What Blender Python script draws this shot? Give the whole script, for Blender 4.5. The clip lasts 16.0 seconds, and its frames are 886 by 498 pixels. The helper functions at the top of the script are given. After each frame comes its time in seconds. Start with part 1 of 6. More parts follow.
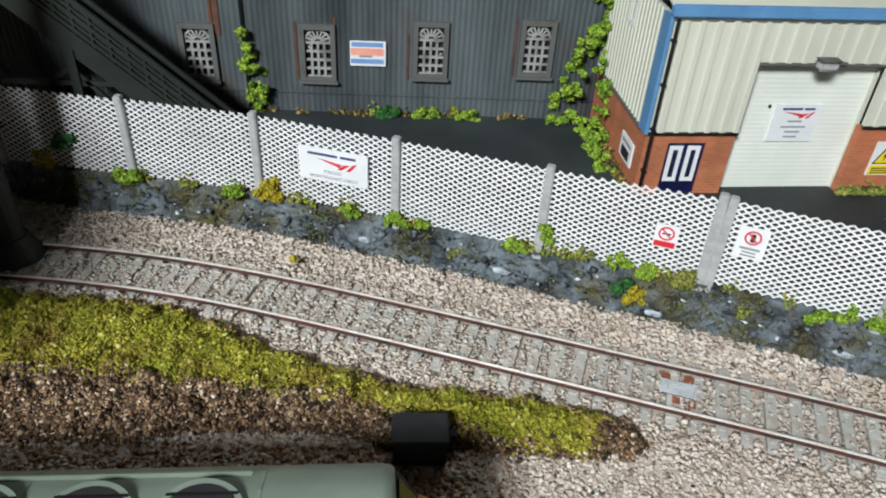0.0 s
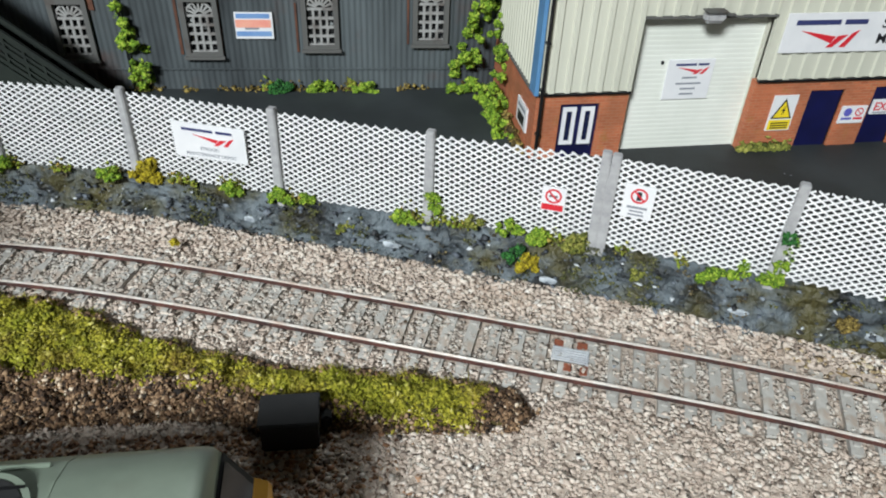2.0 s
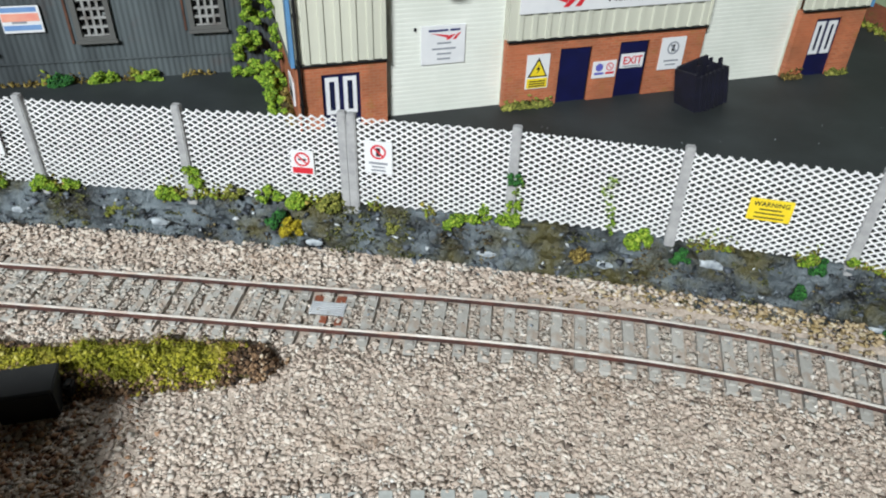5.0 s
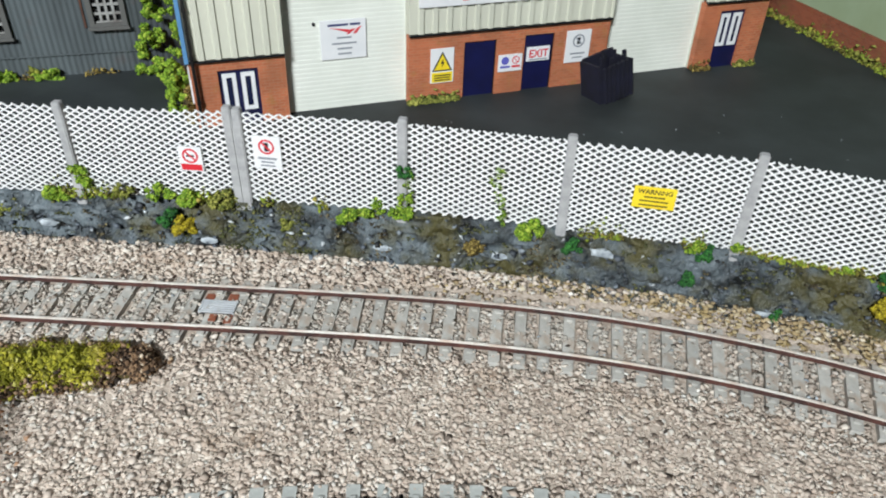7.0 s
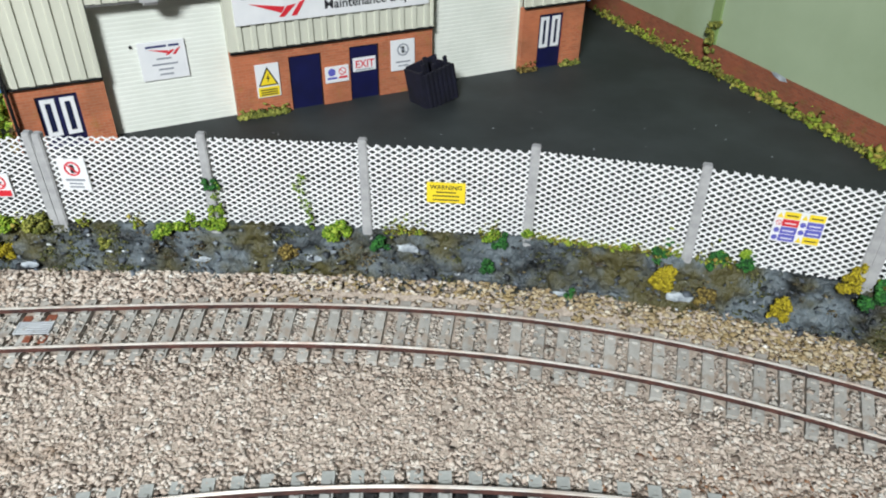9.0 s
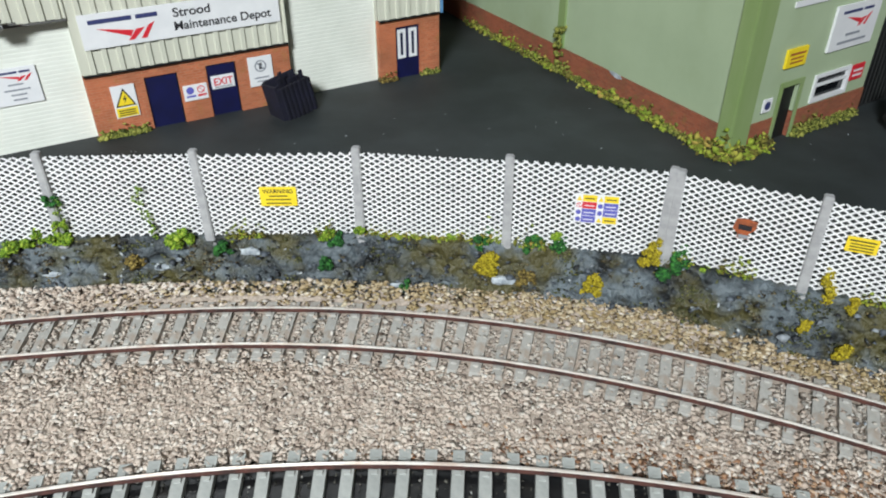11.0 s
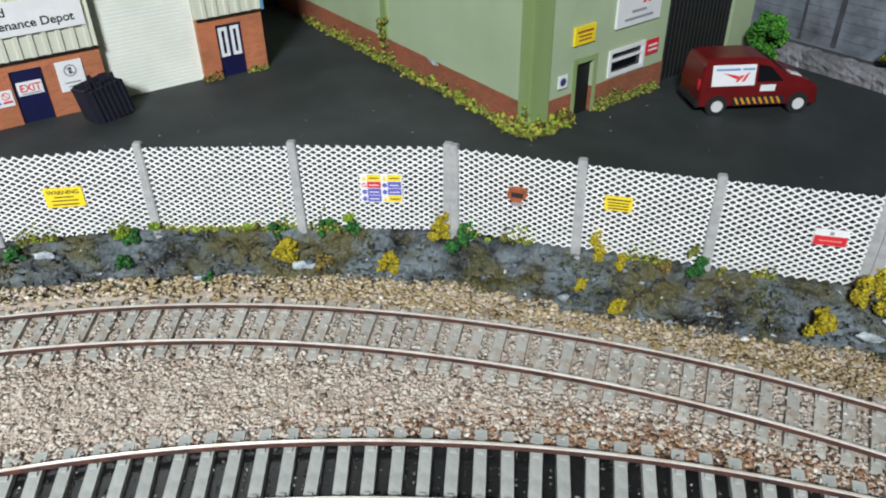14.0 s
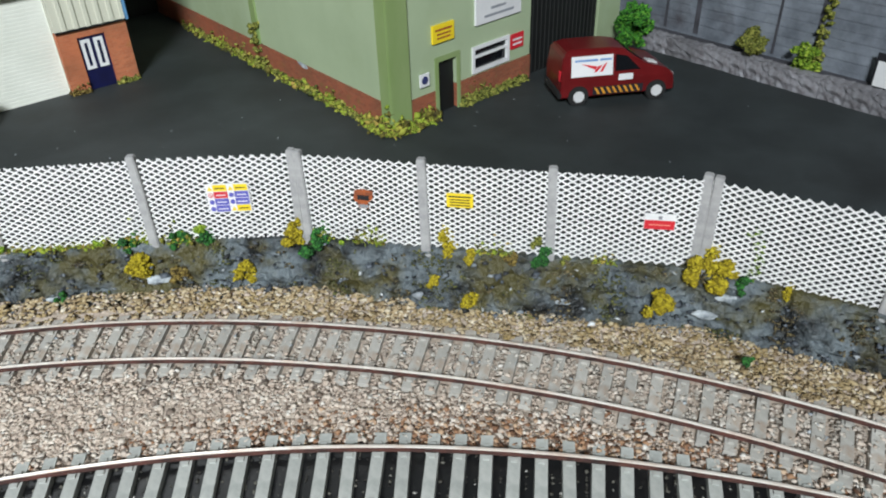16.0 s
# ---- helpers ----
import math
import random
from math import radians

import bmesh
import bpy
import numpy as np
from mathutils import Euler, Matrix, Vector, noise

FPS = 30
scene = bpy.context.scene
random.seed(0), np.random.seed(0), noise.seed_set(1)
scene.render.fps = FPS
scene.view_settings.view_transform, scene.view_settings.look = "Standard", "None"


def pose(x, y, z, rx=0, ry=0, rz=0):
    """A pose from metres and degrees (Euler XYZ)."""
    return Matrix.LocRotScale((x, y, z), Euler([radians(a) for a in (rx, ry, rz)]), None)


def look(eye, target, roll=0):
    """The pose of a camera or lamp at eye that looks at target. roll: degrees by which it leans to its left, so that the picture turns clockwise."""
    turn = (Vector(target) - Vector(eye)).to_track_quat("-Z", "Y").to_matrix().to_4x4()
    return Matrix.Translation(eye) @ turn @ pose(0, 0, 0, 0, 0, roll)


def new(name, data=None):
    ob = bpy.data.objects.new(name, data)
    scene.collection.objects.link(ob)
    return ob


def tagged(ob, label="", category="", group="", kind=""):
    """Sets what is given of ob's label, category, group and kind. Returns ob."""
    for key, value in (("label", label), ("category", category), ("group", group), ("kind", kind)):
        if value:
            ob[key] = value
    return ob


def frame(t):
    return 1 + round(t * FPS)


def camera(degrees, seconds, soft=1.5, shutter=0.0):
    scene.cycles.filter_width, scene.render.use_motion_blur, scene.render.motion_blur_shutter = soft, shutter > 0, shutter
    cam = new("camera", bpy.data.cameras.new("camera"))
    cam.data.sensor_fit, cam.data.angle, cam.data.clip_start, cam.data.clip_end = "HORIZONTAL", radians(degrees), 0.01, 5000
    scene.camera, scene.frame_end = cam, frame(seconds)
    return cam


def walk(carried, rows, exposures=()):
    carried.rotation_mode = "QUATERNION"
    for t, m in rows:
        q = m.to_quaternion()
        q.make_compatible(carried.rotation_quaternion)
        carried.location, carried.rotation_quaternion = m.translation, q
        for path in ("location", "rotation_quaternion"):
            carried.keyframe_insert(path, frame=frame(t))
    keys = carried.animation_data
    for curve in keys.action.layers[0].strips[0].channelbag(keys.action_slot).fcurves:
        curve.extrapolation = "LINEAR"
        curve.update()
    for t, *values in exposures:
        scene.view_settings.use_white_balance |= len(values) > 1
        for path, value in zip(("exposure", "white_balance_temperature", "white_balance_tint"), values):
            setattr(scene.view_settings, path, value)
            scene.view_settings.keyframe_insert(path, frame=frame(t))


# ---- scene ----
cam = camera(62.1, 16.0, soft=2.0)
PATH = [
    (0, (-0.03708, -0.00317, 0.14975), (-0.02842, 0.12667, 0.05666), 3.5),
    (0.5, (-0.03574, -0.00141, 0.14906), (-0.02608, 0.12787, 0.05530), 3.4),
    (1, (-0.02953, -0.00048, 0.14629), (-0.01902, 0.12870, 0.05247), 3.0),
    (1.5, (-0.01691, 0.00026, 0.14222), (-0.00296, 0.12860, 0.04770), 2.7),
    (2, (-0.01171, 0.00008, 0.14095), (0.00358, 0.12821, 0.04635), 2.6),
    (2.5, (-0.00801, -0.00271, 0.13930), (0.00841, 0.12557, 0.04509), 2.4),
    (3, (0.00077, -0.00401, 0.13731), (0.02051, 0.12360, 0.04283), 2.2),
    (3.5, (0.00968, -0.00777, 0.13800), (0.03242, 0.11976, 0.04409), 2.2),
    (4, (0.02166, -0.01517, 0.13507), (0.04913, 0.11171, 0.04153), 2.4),
    (4.2, (0.02494, -0.01751, 0.13755), (0.05413, 0.10896, 0.04399), 2.4),
    (6.3, (0.04323, -0.02469, 0.13535), (0.07679, 0.10135, 0.04269), 1.6),
    (6.5, (0.04558, -0.02480, 0.13475), (0.08037, 0.10059, 0.04165), 1.9),
    (7, (0.05486, -0.02889, 0.13541), (0.09295, 0.09581, 0.04269), 2.2),
    (7.5, (0.06130, -0.02726, 0.13682), (0.10048, 0.09742, 0.04452), 1.4),
    (8, (0.06800, -0.03542, 0.13756), (0.11143, 0.08872, 0.04644), 1.7),
    (8.5, (0.07350, -0.04122, 0.13859), (0.11878, 0.08237, 0.04762), 1.1),
    (9, (0.08774, -0.05192, 0.13982), (0.13824, 0.07008, 0.04946), 1.1),
    (9.5, (0.09624, -0.06054, 0.14248), (0.14948, 0.06117, 0.05331), 0.5),
    (10, (0.10330, -0.06827, 0.14354), (0.15913, 0.05231, 0.05441), 0.3),
    (10.2, (0.10689, -0.07210, 0.14426), (0.16354, 0.04887, 0.05618), 0.0),
    (12.3, (0.12224, -0.08802, 0.14016), (0.18655, 0.02967, 0.05291), -0.1),
    (12.5, (0.12436, -0.08997, 0.14177), (0.18851, 0.02718, 0.05368), -0.4),
    (13, (0.12994, -0.09716, 0.14098), (0.19777, 0.01874, 0.05400), -0.4),
    (13.5, (0.13870, -0.10250, 0.14055), (0.20897, 0.01126, 0.05269), -0.7),
    (14, (0.14689, -0.10935, 0.14016), (0.22034, 0.00305, 0.05315), -0.9),
    (14.5, (0.15328, -0.11265, 0.14094), (0.22743, -0.00187, 0.05245), -1.5),
    (15, (0.16004, -0.11821, 0.14147), (0.23753, -0.00943, 0.05338), -1.6),
    (15.5, (0.16577, -0.12082, 0.14030), (0.24508, -0.01398, 0.05145), -1.8),
    (16, (0.17050, -0.12726, 0.14236), (0.25242, -0.02189, 0.05411), -1.9),
]
walk(cam, [(t, look(eye, target, roll)) for t, eye, target, roll in PATH], exposures=[(0, -0.1), (4, -0.06), (8, 0.02), (12.5, 0.1), (16, 0.14)])

# ---- light: a railway room with one strip lamp over the operator's side ----
MM = 0.001
world = bpy.data.worlds.new("world")
scene.world = world
world.use_nodes = True
world.node_tree.nodes["Background"].inputs[0].default_value = (0.75, 0.85, 1.0, 1)
world.node_tree.nodes["Background"].inputs[1].default_value = 0.02


def area_lamp(name, eye, target, sx, sy, power, colour, spread=180):
    data = bpy.data.lights.new(name, "AREA")
    data.shape, data.size, data.size_y, data.energy, data.color, data.spread = "RECTANGLE", sx, sy, power, colour, radians(spread)
    ob = new(name, data)
    ob.matrix_world = look(eye, target)
    return ob


area_lamp("strip_light", (-0.55, -0.83, 0.86), (-0.02, 0.16, 0.0), 0.26, 0.18, 8.5, (0.92, 0.98, 1.0), spread=95)
area_lamp("room_light", (0.28, 1.55, 1.48), (0.05, 0.1, 0.0), 0.7, 0.4, 6.5, (0.92, 0.98, 1.0))

# ---- materials ----


def lin(r, g, b):
    """A linear colour from 8-bit sRGB."""
    def f(v):
        v /= 255
        return v / 12.92 if v <= 0.04045 else ((v + 0.055) / 1.055) ** 2.4
    return (f(r), f(g), f(b), 1.0)


def mat(name, col, col2=None, scale=300.0, lo=0.35, hi=0.65, rough=0.7, metal=0.0, bump=0.0, bscale=1500.0,
        bdist=0.0002, stain=None, sscale=60.0, slo=0.55, shi=0.75, island=None, obrandom=0.0, streak=None, glow=0.0):
    m = bpy.data.materials.new(name)
    m.use_nodes = True
    nt = m.node_tree
    N, L = nt.nodes, nt.links
    bsdf = N["Principled BSDF"]
    bsdf.inputs["Roughness"].default_value = rough
    bsdf.inputs["Metallic"].default_value = metal
    tc = N.new("ShaderNodeTexCoord")
    src = tc.outputs["Object"]
    if streak:
        mp = N.new("ShaderNodeMapping")
        mp.inputs["Scale"].default_value = streak
        L.new(src, mp.inputs["Vector"])
        src = mp.outputs["Vector"]

    def noise_fac(sc, a, b, vec, detail=5.0):
        n = N.new("ShaderNodeTexNoise")
        n.inputs["Scale"].default_value = sc
        n.inputs["Detail"].default_value = detail
        n.inputs["Roughness"].default_value = 0.6
        L.new(vec, n.inputs["Vector"])
        r = N.new("ShaderNodeMapRange")
        r.inputs["From Min"].default_value, r.inputs["From Max"].default_value = a, b
        L.new(n.outputs["Fac"], r.inputs["Value"])
        return r.outputs["Result"]

    def mix(fac, a, b):
        x = N.new("ShaderNodeMix")
        x.data_type = "RGBA"
        if isinstance(fac, float):
            x.inputs[0].default_value = fac
        else:
            L.new(fac, x.inputs[0])
        for sock, v in ((x.inputs[6], a), (x.inputs[7], b)):
            if isinstance(v, tuple):
                sock.default_value = v
            else:
                L.new(v, sock)
        return x.outputs[2]

    out = col
    if island:
        g = N.new("ShaderNodeNewGeometry")
        ramp = N.new("ShaderNodeValToRGB")
        ramp.color_ramp.interpolation = "LINEAR"
        el = ramp.color_ramp.elements
        while len(el) < len(island):
            el.new(0.5)
        for e, (p, c) in zip(el, island):
            e.position, e.color = p, c
        L.new(g.outputs["Random Per Island"], ramp.inputs["Fac"])
        out = ramp.outputs["Color"]
    if col2:
        out = mix(noise_fac(scale, lo, hi, src), out, col2)
    if stain:
        out = mix(noise_fac(sscale, slo, shi, tc.outputs["Object"]), out, stain)
    if obrandom:
        oi = N.new("ShaderNodeObjectInfo")
        r = N.new("ShaderNodeMapRange")
        r.inputs["To Min"].default_value, r.inputs["To Max"].default_value = 1 - obrandom, 1 + obrandom
        L.new(oi.outputs["Random"], r.inputs["Value"])
        hsv = N.new("ShaderNodeHueSaturation")
        L.new(r.outputs["Result"], hsv.inputs["Value"])
        if isinstance(out, tuple):
            hsv.inputs["Color"].default_value = out
        else:
            L.new(out, hsv.inputs["Color"])
        out = hsv.outputs["Color"]
    if isinstance(out, tuple):
        bsdf.inputs["Base Color"].default_value = out
    else:
        L.new(out, bsdf.inputs["Base Color"])
    if bump:
        b = N.new("ShaderNodeBump")
        b.inputs["Strength"].default_value, b.inputs["Distance"].default_value = bump, bdist
        n = N.new("ShaderNodeTexNoise")
        n.inputs["Scale"].default_value, n.inputs["Detail"].default_value = bscale, 6.0
        L.new(tc.outputs["Object"], n.inputs["Vector"])
        L.new(n.outputs["Fac"], b.inputs["Height"])
        L.new(b.outputs["Normal"], bsdf.inputs["Normal"])
    if glow:
        bsdf.inputs["Emission Color"].default_value = col
        bsdf.inputs["Emission Strength"].default_value = glow
    return m


def brick_mat(name, c1, c2, mortar, soot, weed):
    """Printed brick paper: courses of about 1 mm with soot and moss blotches."""
    m = bpy.data.materials.new(name)
    m.use_nodes = True
    N, L = m.node_tree.nodes, m.node_tree.links
    bsdf = N["Principled BSDF"]
    bsdf.inputs["Roughness"].default_value = 0.75
    tc = N.new("ShaderNodeTexCoord")
    sep = N.new("ShaderNodeSeparateXYZ")
    L.new(tc.outputs["Object"], sep.inputs[0])
    add = N.new("ShaderNodeMath")
    L.new(sep.outputs["X"], add.inputs[0])
    L.new(sep.outputs["Y"], add.inputs[1])
    com = N.new("ShaderNodeCombineXYZ")
    L.new(add.outputs[0], com.inputs["X"])
    L.new(sep.outputs["Z"], com.inputs["Y"])
    b = N.new("ShaderNodeTexBrick")
    for k, v in (("Color1", c1), ("Color2", c2), ("Mortar", mortar)):
        b.inputs[k].default_value = v
    b.inputs["Scale"].default_value = 1.0
    b.inputs["Brick Width"].default_value, b.inputs["Row Height"].default_value = 0.0029, 0.00105
    b.inputs["Mortar Size"].default_value = 0.00009
    L.new(com.outputs[0], b.inputs["Vector"])
    out = b.outputs["Color"]
    for sc, a, z, colour, amount in ((70, 0.42, 0.75, soot, 0.75), (190, 0.58, 0.72, weed, 0.5), (40, 0.5, 0.7, c1, 0.6)):
        n = N.new("ShaderNodeTexNoise")
        n.inputs["Scale"].default_value, n.inputs["Detail"].default_value = sc, 6.0
        L.new(tc.outputs["Object"], n.inputs["Vector"])
        r = N.new("ShaderNodeMapRange")
        r.inputs["From Min"].default_value, r.inputs["From Max"].default_value = a, z
        r.inputs["To Max"].default_value = amount
        L.new(n.outputs["Fac"], r.inputs["Value"])
        x = N.new("ShaderNodeMix")
        x.data_type = "RGBA"
        L.new(r.outputs["Result"], x.inputs[0])
        L.new(out, x.inputs[6])
        x.inputs[7].default_value = colour
        out = x.outputs[2]
    L.new(out, bsdf.inputs["Base Color"])
    bp = N.new("ShaderNodeBump")
    bp.inputs["Strength"].default_value, bp.inputs["Distance"].default_value = 0.4, 0.0001
    L.new(b.outputs["Fac"], bp.inputs["Height"])
    bp.invert = True
    L.new(bp.outputs["Normal"], bsdf.inputs["Normal"])
    return m


# The few near-black stones stand in for shaded pits between the others.
M_BALLAST = mat("ballast_stone", lin(190, 170, 150), island=[(0.0, lin(34, 30, 28)), (0.06, lin(104, 90, 80)), (0.16, lin(188, 170, 156)),
                (0.55, lin(209, 196, 184)), (0.86, lin(217, 207, 195)), (0.95, lin(192, 189, 183)), (1.0, lin(234, 230, 224))],
                col2=lin(180, 163, 150), scale=150, lo=0.42, hi=0.72, stain=lin(166, 142, 120), sscale=34, slo=0.58, shi=0.8, rough=0.85)
M_SHOULDER = mat("tan_stone", lin(180, 160, 110), island=[(0.0, lin(60, 48, 34)), (0.1, lin(140, 120, 90)), (0.5, lin(176, 156, 124)),
                 (0.8, lin(196, 180, 152)), (1.0, lin(220, 211, 194))], col2=lin(150, 130, 84), scale=110, lo=0.45, hi=0.72,
                 stain=lin(120, 98, 66), sscale=50, slo=0.54, shi=0.72, rough=0.85)
M_RUSTSTONE = mat("rust_stone", lin(150, 110, 80), island=[(0.0, lin(74, 50, 36)), (0.4, lin(142, 104, 78)), (0.75, lin(170, 134, 104)),
                  (1.0, lin(196, 170, 144))], rough=0.85)
M_DUSTY = mat("dusty_stone", lin(170, 164, 154), island=[(0.0, lin(96, 90, 84)), (0.05, lin(152, 146, 138)), (0.4, lin(180, 173, 164)), (0.85, lin(196, 189, 180)),
              (1.0, lin(216, 212, 206))], col2=lin(180, 160, 146), scale=200, lo=0.45, hi=0.75, rough=0.85)
M_GRIT = mat("dark_grit", lin(60, 52, 46), island=[(0.0, lin(26, 24, 24)), (0.5, lin(60, 58, 52)), (0.88, lin(104, 102, 94)), (1.0, lin(210, 208, 204))], rough=0.7)
M_BED = mat("ballast_bed", lin(200, 186, 173), lin(160, 145, 132), scale=700, rough=0.9, bump=0.8, bscale=1200, bdist=0.0005)
M_BLACKBED = mat("track_underlay", lin(18, 19, 21), lin(38, 36, 34), scale=300, lo=0.55, hi=0.8, rough=0.4, bump=0.6, bscale=900)
M_SLEEPER = mat("concrete_sleeper", lin(186, 184, 179), lin(164, 161, 155), scale=350, rough=0.75, bump=0.3, bscale=2500, obrandom=0.12,
                stain=lin(168, 146, 128), sscale=140, slo=0.52, shi=0.72)
M_SLEEPER2 = mat("grey_sleeper", lin(182, 184, 180), lin(158, 161, 158), scale=300, rough=0.6, bump=0.2, bscale=2500, obrandom=0.08)
M_RUST = mat("rusty_rail_side", lin(92, 56, 48), lin(50, 36, 34), scale=160, rough=0.7, bump=0.3)
# Near-white, mostly non-metal base puts the polished head's gleam into the colour.
M_STEEL = mat("gleam_painted_rail_head", lin(248, 242, 234), lin(222, 194, 176), scale=130, lo=0.45, hi=0.75, rough=0.3, metal=0.35)
M_RUSTRED = mat("rust_red", lin(150, 84, 58), lin(116, 66, 50), scale=500, rough=0.8)
M_STREAK = mat("dark_rust", lin(74, 48, 38), lin(104, 66, 48), scale=160, rough=0.85)
M_PINK = mat("faded_pink", lin(228, 140, 126), lin(232, 172, 148), scale=120, rough=0.6)
M_PALEBLUE = mat("faded_blue", lin(96, 134, 188), lin(120, 156, 200), scale=120, rough=0.6)
M_ROCK = mat("slate_rock", lin(104, 114, 120), lin(22, 25, 27), scale=75, lo=0.40, hi=0.62, rough=0.36, bump=1.0, bscale=330, bdist=0.0030,
             stain=lin(78, 74, 44), sscale=40, slo=0.50, shi=0.62)
M_ROCKCHIP = mat("slate_chip", lin(70, 76, 84), island=[(0.0, lin(34, 36, 38)), (0.5, lin(70, 76, 84)), (0.82, lin(96, 104, 114)), (0.95, lin(130, 138, 146)), (1.0, lin(220, 224, 228))], rough=0.6)
M_PALEROCK = mat("pale_rock", lin(196, 204, 210), lin(118, 126, 134), scale=300, rough=0.6, bump=0.6, bscale=900, bdist=0.0006)
M_ASPHALT = mat("asphalt", lin(37, 42, 44), lin(50, 56, 58), scale=38, lo=0.4, hi=0.7, rough=0.68, bump=0.25, bscale=4200, bdist=0.00012,
                stain=lin(26, 28, 29), sscale=16, slo=0.5, shi=0.72)
M_MESH = mat("white_fence_mesh", lin(234, 234, 235), lin(218, 218, 220), scale=200, rough=0.45)
M_POST = mat("concrete_post", lin(172, 172, 173), lin(150, 150, 152), scale=300, rough=0.75, bump=0.25, bscale=2200)
M_CORRU = mat("grey_corrugated", lin(86, 94, 97), lin(44, 49, 52), scale=42, lo=0.36, hi=0.66, rough=0.7, streak=(1, 1, 0.18),
              stain=lin(84, 58, 50), sscale=24, slo=0.56, shi=0.74, bump=0.2, bscale=900)
M_LATTICE = mat("dusty_lattice", lin(150, 150, 148), lin(96, 90, 86), scale=160, lo=0.45, hi=0.7, rough=0.75, bump=0.3)
M_GREYTRIM = mat("grey_window_frame", lin(88, 88, 86), lin(70, 56, 50), scale=90, lo=0.55, hi=0.75, rough=0.7, bump=0.3)
M_CREAM = mat("cream_cladding", lin(203, 203, 188), lin(186, 186, 172), scale=30, lo=0.4, hi=0.75, rough=0.55, streak=(1, 1, 0.2))
M_SHUTTER = mat("white_shutter", lin(226, 228, 220), lin(214, 217, 208), scale=40, rough=0.5)
M_BRICK = brick_mat("red_brick", lin(190, 108, 72), lin(166, 90, 60), lin(176, 132, 102), lin(132, 84, 58), lin(142, 112, 52))
M_BRICKD = brick_mat("dark_brick", lin(160, 88, 62), lin(134, 72, 52), lin(140, 102, 80), lin(108, 72, 54), lin(118, 108, 50))
M_NAVY = mat("navy_paint", lin(15, 19, 68), lin(11, 13, 52), scale=100, rough=0.45)
M_BLUE = mat("blue_trim", lin(96, 146, 190), lin(82, 128, 172), scale=60, rough=0.45)
M_BIN = mat("navy_black_metal", lin(18, 18, 40), lin(10, 10, 24), scale=200, rough=0.75, bump=0.4, bscale=900)
M_BLACK = mat("black_plastic", lin(17, 18, 20), lin(26, 27, 28), scale=150, rough=0.8, bump=0.2)
M_BLACKPIPE = mat("black_pipe", lin(18, 18, 20), rough=0.4)
M_WHITE = mat("white_board", lin(228, 228, 230), lin(216, 217, 220), scale=80, rough=0.45)
M_RED = mat("sign_red", lin(205, 38, 52), rough=0.5)
M_YELLOW = mat("sign_yellow", lin(240, 214, 46), lin(230, 200, 40), scale=120, rough=0.5)
M_AMBER = mat("amber_stripe", lin(214, 150, 44), lin(196, 132, 40), scale=120, rough=0.5)
M_INK = mat("sign_black", lin(28, 28, 34), rough=0.6)
M_INKBLUE = mat("sign_navy", lin(52, 58, 104), rough=0.5)
M_SIGNBLUE = mat("sign_blue", lin(84, 88, 176), lin(98, 96, 180), scale=300, rough=0.5)
M_FADEDINK = mat("faded_black", lin(108, 98, 34), lin(86, 78, 30), scale=500, rough=0.6)
M_GREYINK = mat("sign_grey", lin(140, 144, 152), rough=0.6)
M_ORANGE = mat("sign_orange", lin(178, 92, 46), lin(120, 66, 44), scale=500, rough=0.6)
M_GREENWALL = mat("pale_green_wall", lin(168, 184, 152), lin(158, 174, 142), scale=24, rough=0.6, stain=lin(146, 160, 122), sscale=14, slo=0.55, shi=0.8)
M_GREENDARK = mat("moss_green_trim", lin(122, 146, 86), lin(138, 156, 108), scale=60, rough=0.65, streak=(1, 1, 0.25))
M_DOORBLACK = mat("black_door", lin(14, 15, 15), lin(20, 22, 22), scale=60, rough=0.6)
M_VAN = mat("van_red", lin(104, 20, 23), lin(88, 16, 19), scale=80, rough=0.28)
M_TYRE = mat("tyre", lin(24, 24, 25), rough=0.8)
M_HUB = mat("silver_hub", lin(222, 222, 224), rough=0.35, metal=0.2)
M_GLASS = mat("dark_glass", lin(18, 20, 24), rough=0.12)
M_PANE = mat("flecked_glass", lin(22, 24, 26), lin(176, 182, 182), scale=330, lo=0.60, hi=0.68, rough=0.25)
M_STONEDARK = mat("dark_stone", lin(74, 74, 82), lin(54, 54, 60), scale=120, rough=0.8, bump=0.4, bscale=600)
M_DOORGLASS = mat("grey_glass", lin(34, 38, 66), lin(22, 26, 52), scale=200, rough=0.2)
M_STONEWALL = mat("grey_stone_wall", lin(128, 135, 146), lin(92, 98, 108), scale=70, rough=0.8, bump=0.5, bscale=500, bdist=0.0005, stain=lin(70, 68, 74), sscale=40)
M_STONEBLOCK = mat("stone_block", lin(136, 136, 142), lin(98, 95, 99), scale=220, rough=0.85, bump=0.7, bscale=900, bdist=0.0005, obrandom=0.2, stain=lin(120, 92, 88), sscale=60)
M_LIME = mat("lime_foam", lin(120, 160, 40), island=[(0.0, lin(60, 88, 18)), (0.4, lin(104, 138, 32)), (0.8, lin(140, 168, 46)), (1.0, lin(172, 188, 74))], rough=0.9)
M_YELLOWFOAM = mat("yellow_foam", lin(180, 168, 30), island=[(0.0, lin(112, 98, 14)), (0.5, lin(162, 146, 24)), (1.0, lin(194, 178, 46))], rough=0.9)
M_VERGE = mat("mixed_verge", lin(120, 124, 44), island=[(0.0, lin(66, 60, 26)), (0.3, lin(112, 106, 40)), (0.55, lin(120, 140, 40)), (0.8, lin(150, 164, 56)), (1.0, lin(166, 140, 70))], rough=0.9)
M_GREENFOAM = mat("green_foam", lin(34, 92, 40), island=[(0.0, lin(18, 52, 22)), (0.5, lin(34, 92, 38)), (1.0, lin(62, 128, 52))], rough=0.9)
